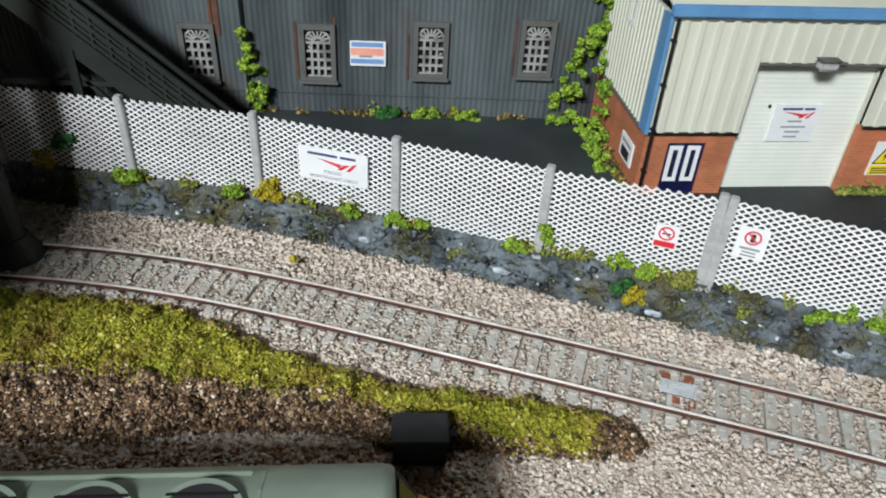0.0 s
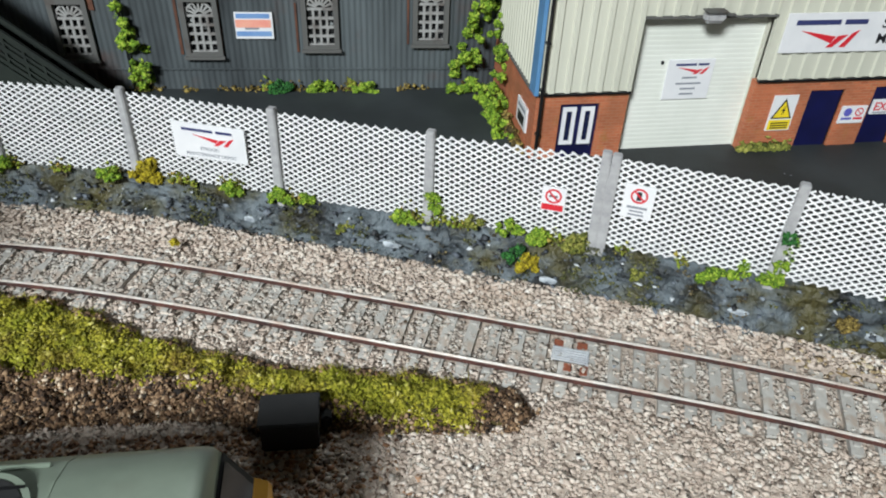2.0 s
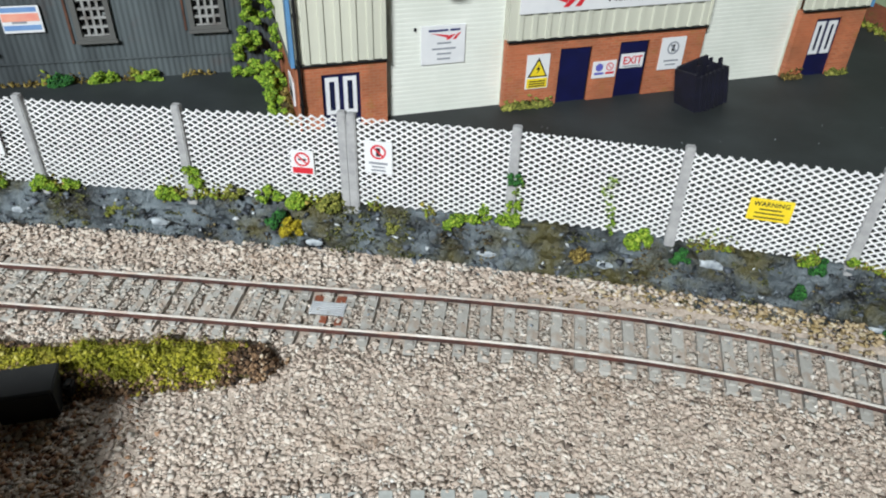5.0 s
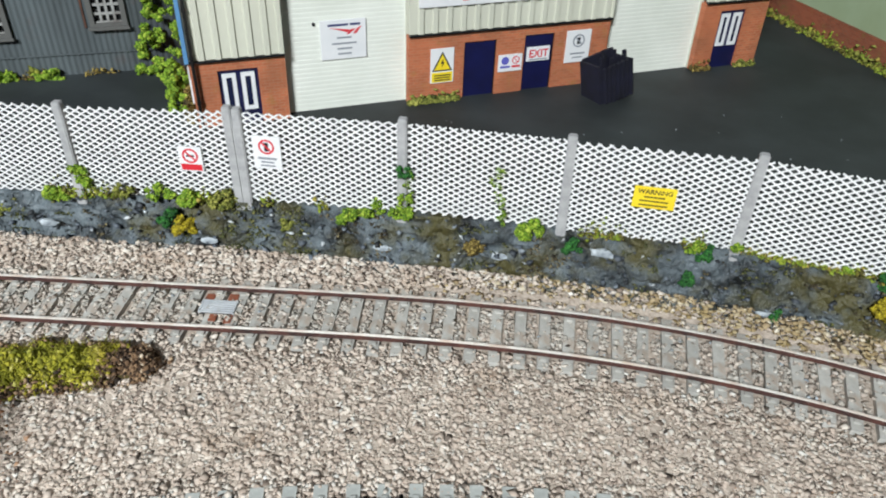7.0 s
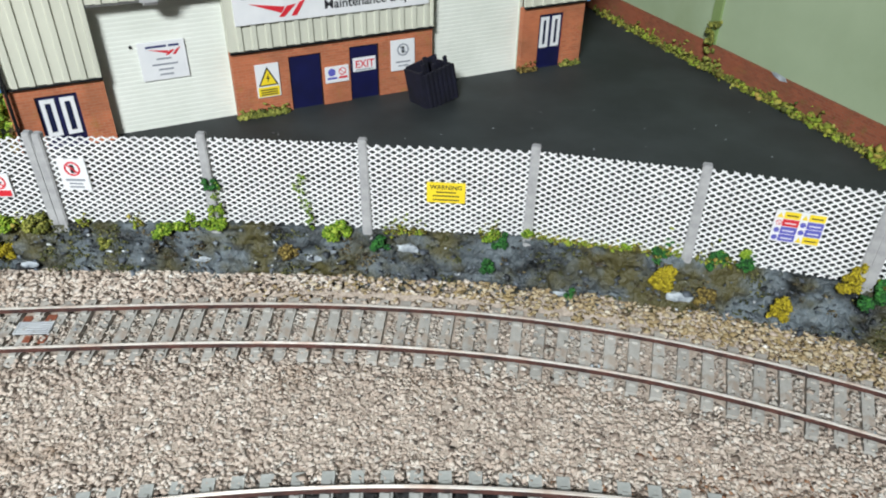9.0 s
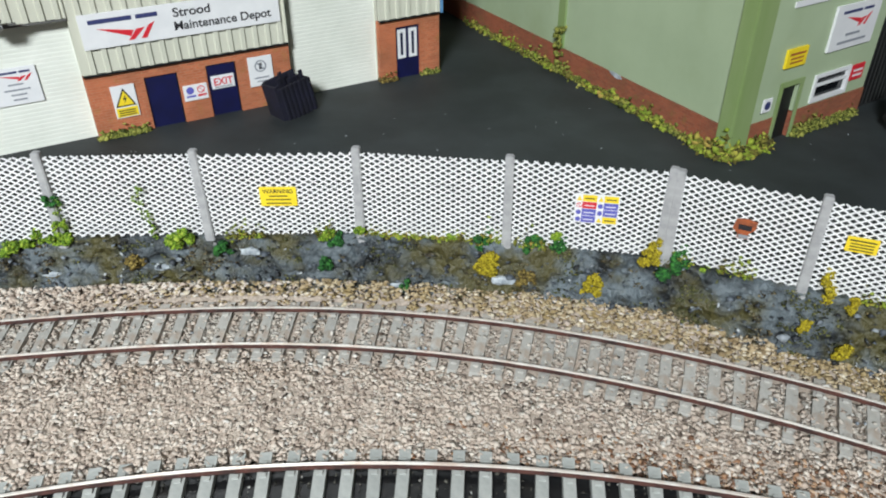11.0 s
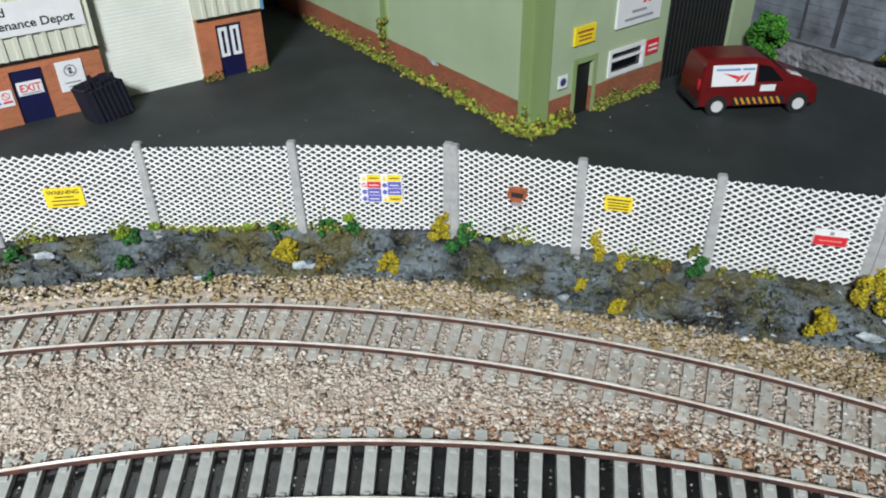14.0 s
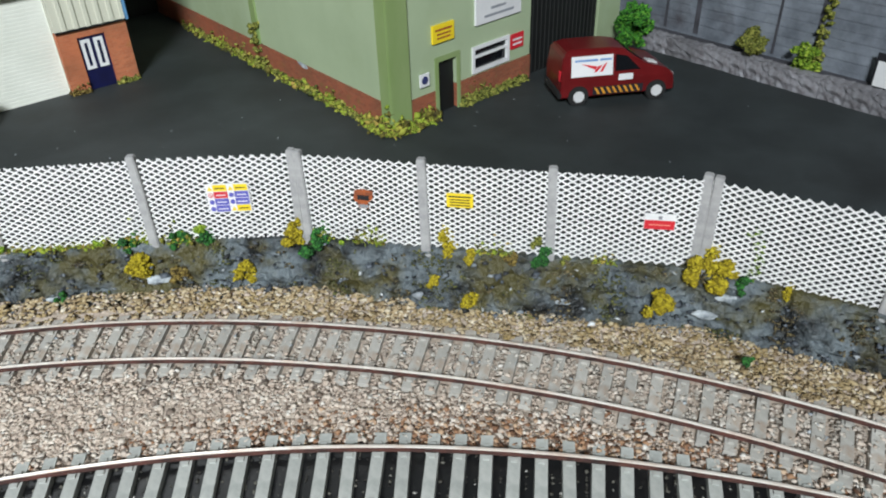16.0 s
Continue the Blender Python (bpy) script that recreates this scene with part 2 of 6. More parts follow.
M_BUSH = mat("leaf_green", lin(60, 128, 36), island=[(0.0, lin(22, 62, 18)), (0.35, lin(46, 112, 30)), (0.75, lin(74, 148, 40)), (1.0, lin(118, 178, 62))], rough=0.85)
M_OLIVE = mat("olive_foam", lin(110, 116, 44), island=[(0.0, lin(62, 70, 24)), (0.5, lin(112, 118, 46)), (1.0, lin(158, 156, 76))], rough=0.9)
M_BROWNFOAM = mat("brown_foam", lin(104, 90, 46), island=[(0.0, lin(58, 48, 22)), (0.5, lin(112, 94, 42)), (1.0, lin(166, 146, 80))], rough=0.9)
M_MOSS = mat("dark_moss", lin(76, 80, 44), island=[(0.0, lin(44, 48, 26)), (0.6, lin(78, 82, 46)), (1.0, lin(124, 122, 70))], rough=0.9)
M_MOSSBROWN = mat("brown_moss", lin(80, 70, 48), island=[(0.0, lin(40, 36, 26)), (0.6, lin(82, 72, 50)), (1.0, lin(134, 122, 88))], rough=0.9)
M_GRASS = mat("grass_foam", lin(156, 152, 38), island=[(0.0, lin(62, 58, 14)), (0.2, lin(118, 115, 26)), (0.6, lin(154, 147, 38)), (0.9, lin(176, 167, 56)), (1.0, lin(206, 197, 118))],
              col2=lin(128, 134, 26), scale=75, lo=0.46, hi=0.72, stain=lin(112, 84, 34), sscale=46, slo=0.55, shi=0.74, rough=0.9)
M_SCRUB = mat("brown_scrub", lin(90, 66, 46), island=[(0.0, lin(26, 20, 15)), (0.35, lin(78, 57, 40)), (0.7, lin(124, 96, 70)), (0.92, lin(164, 136, 106)), (1.0, lin(214, 198, 176))], rough=0.9)
M_MOUND = mat("mound_soil", lin(84, 76, 34), lin(62, 50, 30), scale=200, rough=0.95, bump=0.6, bscale=800, bdist=0.0006)
M_ROOF = mat("grey_green_roof", lin(122, 134, 120), lin(108, 119, 107), scale=60, rough=0.42, stain=lin(112, 118, 106), sscale=40)
M_CABYELLOW = mat("cab_yellow", lin(214, 160, 34), lin(198, 142, 30), scale=100, rough=0.4)
M_LOCOSIDE = mat("loco_side", lin(44, 52, 66), lin(36, 42, 54), scale=60, rough=0.4)
# Dark green steel, its colour lowered further to stand in for shade.
M_GIRDER = mat("shade_darkened_green_steel", lin(30, 38, 32), lin(20, 26, 24), scale=90, rough=0.55, bump=0.2)
M_BOARD = mat("baseboard_wood", lin(150, 120, 84), lin(128, 98, 66), scale=30, rough=0.7)
M_ROOMWALL = mat("room_paint", lin(196, 196, 190), lin(188, 188, 182), scale=3, rough=0.8)
M_ROOMFLOOR = mat("room_floor", lin(96, 92, 88), lin(80, 78, 76), scale=4, rough=0.7)
M_BACK = mat("dark_gap_board", lin(40, 44, 46), lin(28, 30, 32), scale=20, rough=0.8)
M_GRATE = mat("galvanised_steel", lin(214, 218, 222), lin(190, 194, 200), scale=300, rough=0.4, metal=0.25)

# ---- building helpers (all lengths below are in millimetres) ----


def thing(name, m=None, label="", category="", group="", kind=""):
    """An Empty at a thing's base; its parts are meshes in millimetres in its own frame."""
    ob = new(name)
    ob.empty_display_size = 0.002
    if m is not None:
        ob.matrix_world = m
    return tagged(ob, label, category, group, kind)


def at(x, y, z, turn=0.0, tilt=0.0):
    return pose(x * MM, y * MM, z * MM, tilt, 0, turn)


def mesh_from(name, verts, faces, material, smooth=False):
    me = bpy.data.meshes.new(name)
    me.from_pydata([tuple(c * MM for c in v) for v in verts], [], faces)
    me.materials.append(material)
    if smooth:
        me.polygons.foreach_set("use_smooth", [True] * len(me.polygons))
    me.update()
    return me


def link(name, me, parent=None, label="", m=None):
    ob = new(name, me)
    if parent is not None:
        ob.parent = parent
    if m is not None:
        ob.matrix_basis = m
    return tagged(ob, label)


def part(name, bm, material, parent=None, label="", smooth=False):
    """Links a bmesh, in millimetres, as one mesh object under a thing or a part."""
    bmesh.ops.recalc_face_normals(bm, faces=bm.faces[:])
    me = bpy.data.meshes.new(name)
    for v in bm.verts:
        v.co *= MM
    bm.to_mesh(me)
    bm.free()
    me.materials.append(material)
    if smooth:
        me.polygons.foreach_set("use_smooth", [True] * len(me.polygons))
    return link(name, me, parent, label)


def box(x0, x1, y0, y1, z0, z1, bevel=0.0, bm=None):
    own = bm is None
    bm = bm or bmesh.new()
    made = bmesh.ops.create_cube(bm, size=1.0)
    for v in made["verts"]:
        v.co = Vector((x0 + (v.co.x + 0.5) * (x1 - x0), y0 + (v.co.y + 0.5) * (y1 - y0), z0 + (v.co.z + 0.5) * (z1 - z0)))
    if bevel and own:
        bmesh.ops.bevel(bm, geom=bm.edges[:], offset=bevel, segments=2, affect="EDGES", clamp_overlap=True)
    return bm


def beam(a, b, w, h, bm=None):
    """A bar from a to b, w wide across and h high."""
    bm = bm or bmesh.new()
    a, b = Vector(a), Vector(b)
    d = b - a
    q = d.to_track_quat("X", "Z").to_matrix().to_4x4()
    made = bmesh.ops.create_cube(bm, size=1.0)
    for v in made["verts"]:
        v.co = Matrix.Translation((a + b) / 2) @ q @ Vector((v.co.x * d.length, v.co.y * w, v.co.z * h))
    return bm


def cyl(x, y, z, r, h, axis="Z", seg=20, r2=None, bm=None):
    bm = bm or bmesh.new()
    made = bmesh.ops.create_cone(bm, cap_ends=True, segments=seg, radius1=r, radius2=r if r2 is None else r2, depth=h)
    turn = {"Z": Matrix(), "X": Matrix.Rotation(math.pi / 2, 4, "Y"), "Y": Matrix.Rotation(math.pi / 2, 4, "X")}[axis]
    for v in made["verts"]:
        v.co = Matrix.Translation((x, y, z)) @ turn @ v.co
    return bm


def prism(points, y0, y1):
    """A flat outline of (x, z) points, drawn out from y0 to y1."""
    bm = bmesh.new()
    a = [bm.verts.new((x, y0, z)) for x, z in points]
    b = [bm.verts.new((x, y1, z)) for x, z in points]
    n = len(points)
    bm.faces.new(a)
    bm.faces.new(b[::-1])
    for i in range(n):
        bm.faces.new((a[i], b[i], b[(i + 1) % n], a[(i + 1) % n]))
    return bm


def sheet(profile, z0, z1, thick):
    """A profiled sheet: (x, y) points of its outer face, drawn from z0 to z1, thick behind."""
    bm = bmesh.new()
    rows = [[bm.verts.new((x, y + dy, z)) for x, y in profile] for dy, z in ((0, z0), (0, z1), (thick, z1), (thick, z0))]
    for i in range(len(profile) - 1):
        for k in range(4):
            a, b = rows[k], rows[(k + 1) % 4]
            bm.faces.new((a[i], a[i + 1], b[i + 1], b[i]))
    for i in (0, -1):
        bm.faces.new([r[i] for r in rows])
    return bm


def ribs(x0, x1, pitch, depth, rib=0.35):
    """Trapezoid ribs along x, standing out to -y."""
    pts, x = [], x0
    while x < x1 - 0.01:
        e = min(x + pitch, x1)
        w = e - x
        pts += [(x, 0), (x + w * (1 - rib) * 0.9, 0), (x + w * (1 - rib), -depth), (x + w * 0.95, -depth)]
        x = e
    return pts + [(x1, 0)]


def waves(x0, x1, pitch, depth):
    n = int((x1 - x0) / pitch * 6)
    return [(x0 + (x1 - x0) * i / n, -depth * (0.5 + 0.5 * math.sin(2 * math.pi * (x1 - x0) * i / n / pitch))) for i in range(n + 1)]


def wall_round(x0, x1, z0, z1, y0, y1, holes):
    """A wall with rectangular openings (x0, x1, z0, z1), in one closed mesh."""
    bm = bmesh.new()
    xs = sorted({x0, x1, *[h[0] for h in holes], *[h[1] for h in holes]})
    zs = sorted({z0, z1, *[h[2] for h in holes], *[h[3] for h in holes]})
    pts = {}

    def p(i, k, y):
        if (i, k, y) not in pts:
            pts[i, k, y] = bm.verts.new((xs[i], y, zs[k]))
        return pts[i, k, y]

    def solid(i, k):
        if not (0 <= i < len(xs) - 1 and 0 <= k < len(zs) - 1):
            return False
        return not any(h[0] <= xs[i] and h[1] >= xs[i + 1] and h[2] <= zs[k] and h[3] >= zs[k + 1] for h in holes)
    for i in range(len(xs) - 1):
        for k in range(len(zs) - 1):
            if not solid(i, k):
                continue
            for y in (y0, y1):
                bm.faces.new((p(i, k, y), p(i + 1, k, y), p(i + 1, k + 1, y), p(i, k + 1, y)))
            for ok, a, b in ((solid(i - 1, k), (i, k), (i, k + 1)), (solid(i + 1, k), (i + 1, k), (i + 1, k + 1)),
                             (solid(i, k - 1), (i, k), (i + 1, k)), (solid(i, k + 1), (i, k + 1), (i + 1, k + 1))):
                if not ok:
                    bm.faces.new((p(*a, y0), p(*b, y0), p(*b, y1), p(*a, y1)))
    return bm


RNG = np.random.default_rng(7)


def scatter(name, centres, radii, material, squash=0.75, seed=1, ragged=0.0, smooth=False):
    """Many small uneven eight-sided grains in one mesh."""
    rng = np.random.default_rng(seed)
    n = len(centres)
    base = np.array([(1, 0, 0), (-1, 0, 0), (0, 1, 0), (0, -1, 0), (0, 0, 1), (0, 0, -1)], float)
    tri = np.array([(0, 2, 4), (2, 1, 4), (1, 3, 4), (3, 0, 4), (2, 0, 5), (1, 2, 5), (3, 1, 5), (0, 3, 5)])
    q = rng.normal(size=(n, 4))
    q /= np.linalg.norm(q, axis=1)[:, None]
    w, x, y, z = q.T
    rot = np.stack([1 - 2 * (y * y + z * z), 2 * (x * y - z * w), 2 * (x * z + y * w), 2 * (x * y + z * w), 1 - 2 * (x * x + z * z), 2 * (y * z - x * w),
                    2 * (x * z - y * w), 2 * (y * z + x * w), 1 - 2 * (x * x + y * y)], 1).reshape(n, 3, 3)
    v = base[None] * rng.uniform(0.65, 1.3, (n, 6, 1)) + rng.normal(0, 0.18, (n, 6, 3))
    v *= rng.uniform(0.55 - 0.35 * ragged, 1.35 + 0.75 * ragged, (n, 1, 3))
    v = np.einsum("nij,nkj->nki", rot, v) * np.asarray(radii)[:, None, None]
    v[:, :, 2] *= squash
    v = (v + np.asarray(centres)[:, None, :]) * MM
    f = (tri[None] + (np.arange(n) * 6)[:, None, None]).reshape(-1, 3)
    me = bpy.data.meshes.new(name)
    me.vertices.add(n * 6)
    me.vertices.foreach_set("co", v.ravel())
    me.loops.add(len(f) * 3)
    me.loops.foreach_set("vertex_index", f.ravel().astype(np.int32))
    me.polygons.add(len(f))
    me.polygons.foreach_set("loop_start", np.arange(0, len(f) * 3, 3, dtype=np.int32))
    me.materials.append(material)
    if smooth:
        me.polygons.foreach_set("use_smooth", [True] * len(f))
    me.update(calc_edges=True)
    me.validate()
    return me


def lettering(name, words, x, z, size, y, material, parent, wide=None):
    """Raised lettering on a board, facing -y, its lower left corner at (x, z)."""
    cu = bpy.data.curves.new(name, "FONT")
    cu.body, cu.size, cu.extrude, cu.offset = words, size * MM, 0.00004, size * MM * 0.018
    ob = bpy.data.objects.new(name, cu)
    scene.collection.objects.link(ob)
    dg = bpy.context.evaluated_depsgraph_get()
    me = bpy.data.meshes.new_from_object(ob.evaluated_get(dg))
    bpy.data.objects.remove(ob)
    xs = [v.co.x for v in me.vertices]
    k = (wide * MM / (max(xs) - min(xs))) if wide else 1.0
    for v in me.vertices:
        v.co = Vector((v.co.x * k + x * MM, -v.co.z + y * MM, v.co.y + z * MM))
    me.materials.clear()
    me.materials.append(material)
    return link(name, me, parent)


def bar(name, x0, x1, z0, z1, material, parent, y=-0.6, t=0.1):
    return part(name, box(x0, x1, y - t, y, z0, z1), material, parent)


def words(name, x0, x1, z0, z1, material, parent, y=-0.6):
    """A two-word name as two uneven bars."""
    cut = x0 + (x1 - x0) * 0.62
    for a, b in ((x0, cut), (cut + (x1 - x0) * 0.06, x1)):
        bar(name, a, b, z0 + (z1 - z0) * 0.24, z1 - (z1 - z0) * 0.24, material, parent, y)


def ring(name, x, z, r, material, parent, y=-0.6, slash=True):
    bm = bmesh.new()
    seg = 24
    pts = [[bm.verts.new((x + rr * math.cos(a), yy, z + rr * math.sin(a))) for a in (2 * math.pi * i / seg for i in range(seg))]
           for rr, yy in ((r, y - 0.12), (r * 0.78, y - 0.12), (r * 0.78, y), (r, y))]
    for k in range(4):
        for i in range(seg):
            bm.faces.new((pts[k][i], pts[k][(i + 1) % seg], pts[(k + 1) % 4][(i + 1) % seg], pts[(k + 1) % 4][i]))
    if slash:
        beam((x - r * 0.6, y - 0.06, z + r * 0.6), (x + r * 0.6, y - 0.06, z - r * 0.6), 0.11, r * 0.2, bm=bm)
    return part(name, bm, material, parent)


def arrows(x, z, w, h, parent, y=-0.6):
    """A red wedge with two slanting stripes, on a white board."""
    part("emblem", prism([(x, z + h), (x + w * 0.62, z + h * 0.62), (x + w * 0.55, z + h * 0.25)], y - 0.1, y), M_RED, parent)
    part("emblem", prism([(x + w * 0.5, z), (x + w * 0.6, z), (x + w * 0.82, z + h * 0.72), (x + w * 0.66, z + h * 0.66)], y - 0.1, y), M_RED, parent)
    part("emblem", prism([(x + w * 0.72, z), (x + w * 0.82, z), (x + w, z + h), (x + w * 0.88, z + h * 0.8)], y - 0.1, y), M_RED, parent)


def sign(m, w, h, label, board=None, thick=0.6, name="sign"):
    t = thing(name, m, label, "sign")
    part("board", box(0, w, -thick, 0, 0, h, bevel=0.08), board or M_WHITE, t)
    return t


def foliage(name, lobes, material, seed, leaf=0.55, dense=26):
    """A clump of crumbled foam: many small grains gathered in uneven lobes (x, y, z, r)."""
    rng = np.random.default_rng(seed)
    cs, rs = [], []
    for x, y, z, r in lobes:
        n = int(2.2 * dense * max(r, 0.6) ** 2) + 10
        d = rng.normal(size=(n, 3))
        d /= np.linalg.norm(d, axis=1)[:, None]
        k = rng.uniform(0.45, 1.0, n) ** 0.6 * (1 + 0.25 * np.sin(d[:, 0] * 5 + seed) * np.cos(d[:, 2] * 4))
        cs.append(np.array([x, y, z]) + d * (k * r)[:, None] * np.array([1, 0.85, 0.9]))
        rs.append(rng.uniform(0.5, 1.25, n) * leaf)
    return scatter(name, np.concatenate(cs), np.concatenate(rs), material, squash=0.9, seed=seed, ragged=1.0)

# ---- plan: tracks, fence line, bank ----
KNOTS = [-240, -160, -80, 0, 80, 160, 240, 320, 400]
CURVES = [-3.75, -2.52, -0.09, 0.07, -2.20, -3.13, -2.10, -2.44, -2.4]
STEP = 2.0
_s = np.arange(-330, 520, STEP)
_k = np.interp(_s, KNOTS, CURVES) * MM
_i0 = int(np.argmin(abs(_s)))
_h = np.cumsum(_k) * STEP
_h = _h - _h[_i0] - 0.3155
_x, _y = np.cumsum(np.cos(_h)) * STEP, np.cumsum(np.sin(_h)) * STEP
TRACK1 = np.stack([_x - _x[_i0] + 44.6, _y - _y[_i0] + 138.4, _h], 1)
CENTRE2, RADIUS2 = (-23.5, -319.5), 388.1
_a = np.radians(np.arange(128, 18, -0.3))
TRACK2 = np.stack([CENTRE2[0] + RADIUS2 * np.cos(_a), CENTRE2[1] + RADIUS2 * np.sin(_a), _a - math.pi / 2], 1)

POSTS = [(-178, 231), (-130.4, 222), (-85.8, 213.2), (-39.7, 198.8), (5.2, 183.3), (53, 166), (96, 148), (138, 129), (181, 108),
         (219.3, 82.5), (258, 54), (281.7, 24), (306.5, -3.8), (335.5, -36), (356, -79), (370, -124)]
FOOT = [16.5, 16.5, 16.5, 16.5, 16.8, 18.5, 19.2, 19.0, 19.5, 19.3, 19.0, 19.2, 18.6, 18.4, 17.4, 17.0]
YARD = 22.5


def along(points, step):
    """Evenly spaced points of a polyline, rounded by a short running mean."""
    p = np.array(points, float)
    seg = np.hypot(*np.diff(p, axis=0).T)
    s = np.concatenate([[0], np.cumsum(seg)])
    q = np.arange(0, s[-1], step)
    return np.stack([np.interp(q, s, p[:, i]) for i in range(p.shape[1])], 1)


FENCE = along([(x, y, f) for (x, y), f in zip([(-330, 246), *POSTS, (384, -200)], [16.5, *FOOT, 18.4])], 1.25)


def nearest(line, pts):
    """For many (x, y): signed distance to a line (positive on its left) and the index of its nearest point."""
    d = np.empty(len(pts))
    idx = np.empty(len(pts), int)
    t = np.gradient(line[:, :2], axis=0)
    t /= np.linalg.norm(t, axis=1)[:, None]
    for i in range(0, len(pts), 4000):
        q = pts[i:i + 4000]
        dd = (q[:, None, 0] - line[None, :, 0]) ** 2 + (q[:, None, 1] - line[None, :, 1]) ** 2
        j = dd.argmin(1)
        idx[i:i + 4000] = j
        o = q - line[j, :2]
        d[i:i + 4000] = t[j, 0] * o[:, 1] - t[j, 1] * o[:, 0]
    return d, idx


def wobble(x, y, scale, seed=0.0):
    return noise.noise(Vector((x / scale, y / scale, seed)))


BANK_X, BANK_W = [-150, 60, 150, 225, 280, 400], [3.6, 3.8, 4.4, 5.2, 7.0, 7.0]


def bank_width(x):
    """How far the rock face leans out from the fence's foot."""
    return float(np.interp(x, BANK_X, BANK_W))


def bank_foot(x):
    """How high the ballast is heaped against the rock face."""
    return np.interp(x, [-150, 60, 140, 230, 290, 400], [3.6, 3.4, 4.6, 4.6, 2.6, 2.4])


# ---- room round the layout ----
def slab(name, x0, x1, y0, y1, z0, z1, material, label, category):
    ob = part(name, box(x0, x1, y0, y1, z0, z1), material)
    return tagged(ob, label, category, kind="structure")


slab("floor", -2200, 2800, -2200, 2200, -1000, -960, M_ROOMFLOOR, "plain grey floor of the railway room", "floor")
slab("ceiling", -2200, 2800, -2200, 2200, 1700, 1740, M_ROOMWALL, "plain white ceiling of the railway room", "ceiling")
slab("wall_north", -2200, 2800, 2200, 2240, -960, 1700, M_ROOMWALL, "plain pale wall of the railway room", "wall")
slab("wall_south", -2200, 2800, -2240, -2200, -960, 1700, M_ROOMWALL, "plain pale wall of the railway room", "wall")
slab("wall_west", -2240, -2200, -2240, 2240, -960, 1700, M_ROOMWALL, "plain pale wall of the railway room", "wall")
slab("wall_east", 2800, 2840, -2240, 2240, -960, 1700, M_ROOMWALL, "plain pale wall of the railway room", "wall")
slab("baseboard", -900, 1100, -420, 600, -960, -4, M_BOARD, "plywood baseboard that carries the model railway", "baseboard")
# Added board, coloured dark so the gap beside the depot stays dark.
slab("backscene", -600, 900, 330, 336, -4, 190, M_BACK, "dark board added behind the yard to fill the gap", "backscene")


# ---- ground under the ballast ----
def ground_height(x, y, dfence):
    """dfence: distance on the near side of the fence line."""
    rise = np.clip(1 - (dfence - 5) / 9, 0, 1) ** 1.3 * bank_foot(x)
    return -0.62 + rise


def make_ground():
    xs, ys = np.arange(-340, 470, 5.0), np.arange(-300, 262, 5.0)
    gx, gy = np.meshgrid(xs, ys)
    pts = np.stack([gx.ravel(), gy.ravel()], 1)
    d, _ = nearest(FENCE, pts)
    z = ground_height(pts[:, 0], pts[:, 1], -d) - np.where(-d < 17, 0.7, 0.0)
    z += np.array([0.35 * wobble(x, y, 9) for x, y in pts])
    r2 = np.hypot(pts[:, 0] - CENTRE2[0], pts[:, 1] - CENTRE2[1]) - RADIUS2
    z = np.where((r2 > -20) & (r2 < 15.5), -2.8, z)
    d1, _ = nearest(TRACK1, pts)
    z = np.where(np.abs(d1) < 19.5, np.minimum(z, -1.5), z)
    n = len(xs)
    faces = [(j * n + i, j * n + i + 1, (j + 1) * n + i + 1, (j + 1) * n + i) for j in range(len(ys) - 1) for i in range(n - 1)]
    me = mesh_from("ground", np.column_stack([pts, z]).tolist(), faces, M_BED, smooth=True)
    tagged(link("ground", me), "brown gritty track bed under the ballast", "ground", kind="structure")


make_ground()


def make_yard():
    """Asphalt yard: its front edge runs just behind the fence."""
    f = FENCE[::3]
    t = np.gradient(f[:, :2], axis=0)
    t /= np.linalg.norm(t, axis=1)[:, None]
    nrm = np.stack([-t[:, 1], t[:, 0]], 1)
    verts, faces = [], []
    cols = 14
    for (x, y, z), (nx, ny) in zip(f, nrm):
        verts.append((x + nx * 1.4, y + ny * 1.4, z - 0.4))
        verts.append((x + nx * 3.0, y + ny * 3.0, YARD - 1.5))
        for c in range(cols):
            k = c / (cols - 1)
            a = (x + nx * (4.5 + 30 * k), y + ny * (4.5 + 30 * k))
            verts.append((a[0], a[1], YARD - 0.3 * (1 - k)))
    m = cols + 2
    for i in range(len(f) - 1):
        for c in range(m - 1):
            faces.append((i * m + c, i * m + c + 1, (i + 1) * m + c + 1, (i + 1) * m + c))
    me = mesh_from("yard_edge", verts, faces, M_ASPHALT, smooth=True)
    tagged(link("yard_edge", me), "dark asphalt along the back of the fence", "asphalt", kind="structure")
    bm = bmesh.new()
    outline = [(x + nx * 20, y + ny * 20) for (x, y, z), (nx, ny) in zip(f, nrm)]
    top = [bm.verts.new((x, y, YARD - 0.12)) for x, y in outline] + [bm.verts.new(p) for p in ((620, -210, YARD - 0.12), (620, 329, YARD - 0.12), (-335, 329, YARD - 0.12))]
    bm.faces.new(top[::-1])
    bmesh.ops.triangulate(bm, faces=bm.faces[:])
    ob = part("yard", bm, M_ASPHALT)
    tagged(ob, "dark worn asphalt yard in front of the depot", "yard", kind="structure")


make_yard()


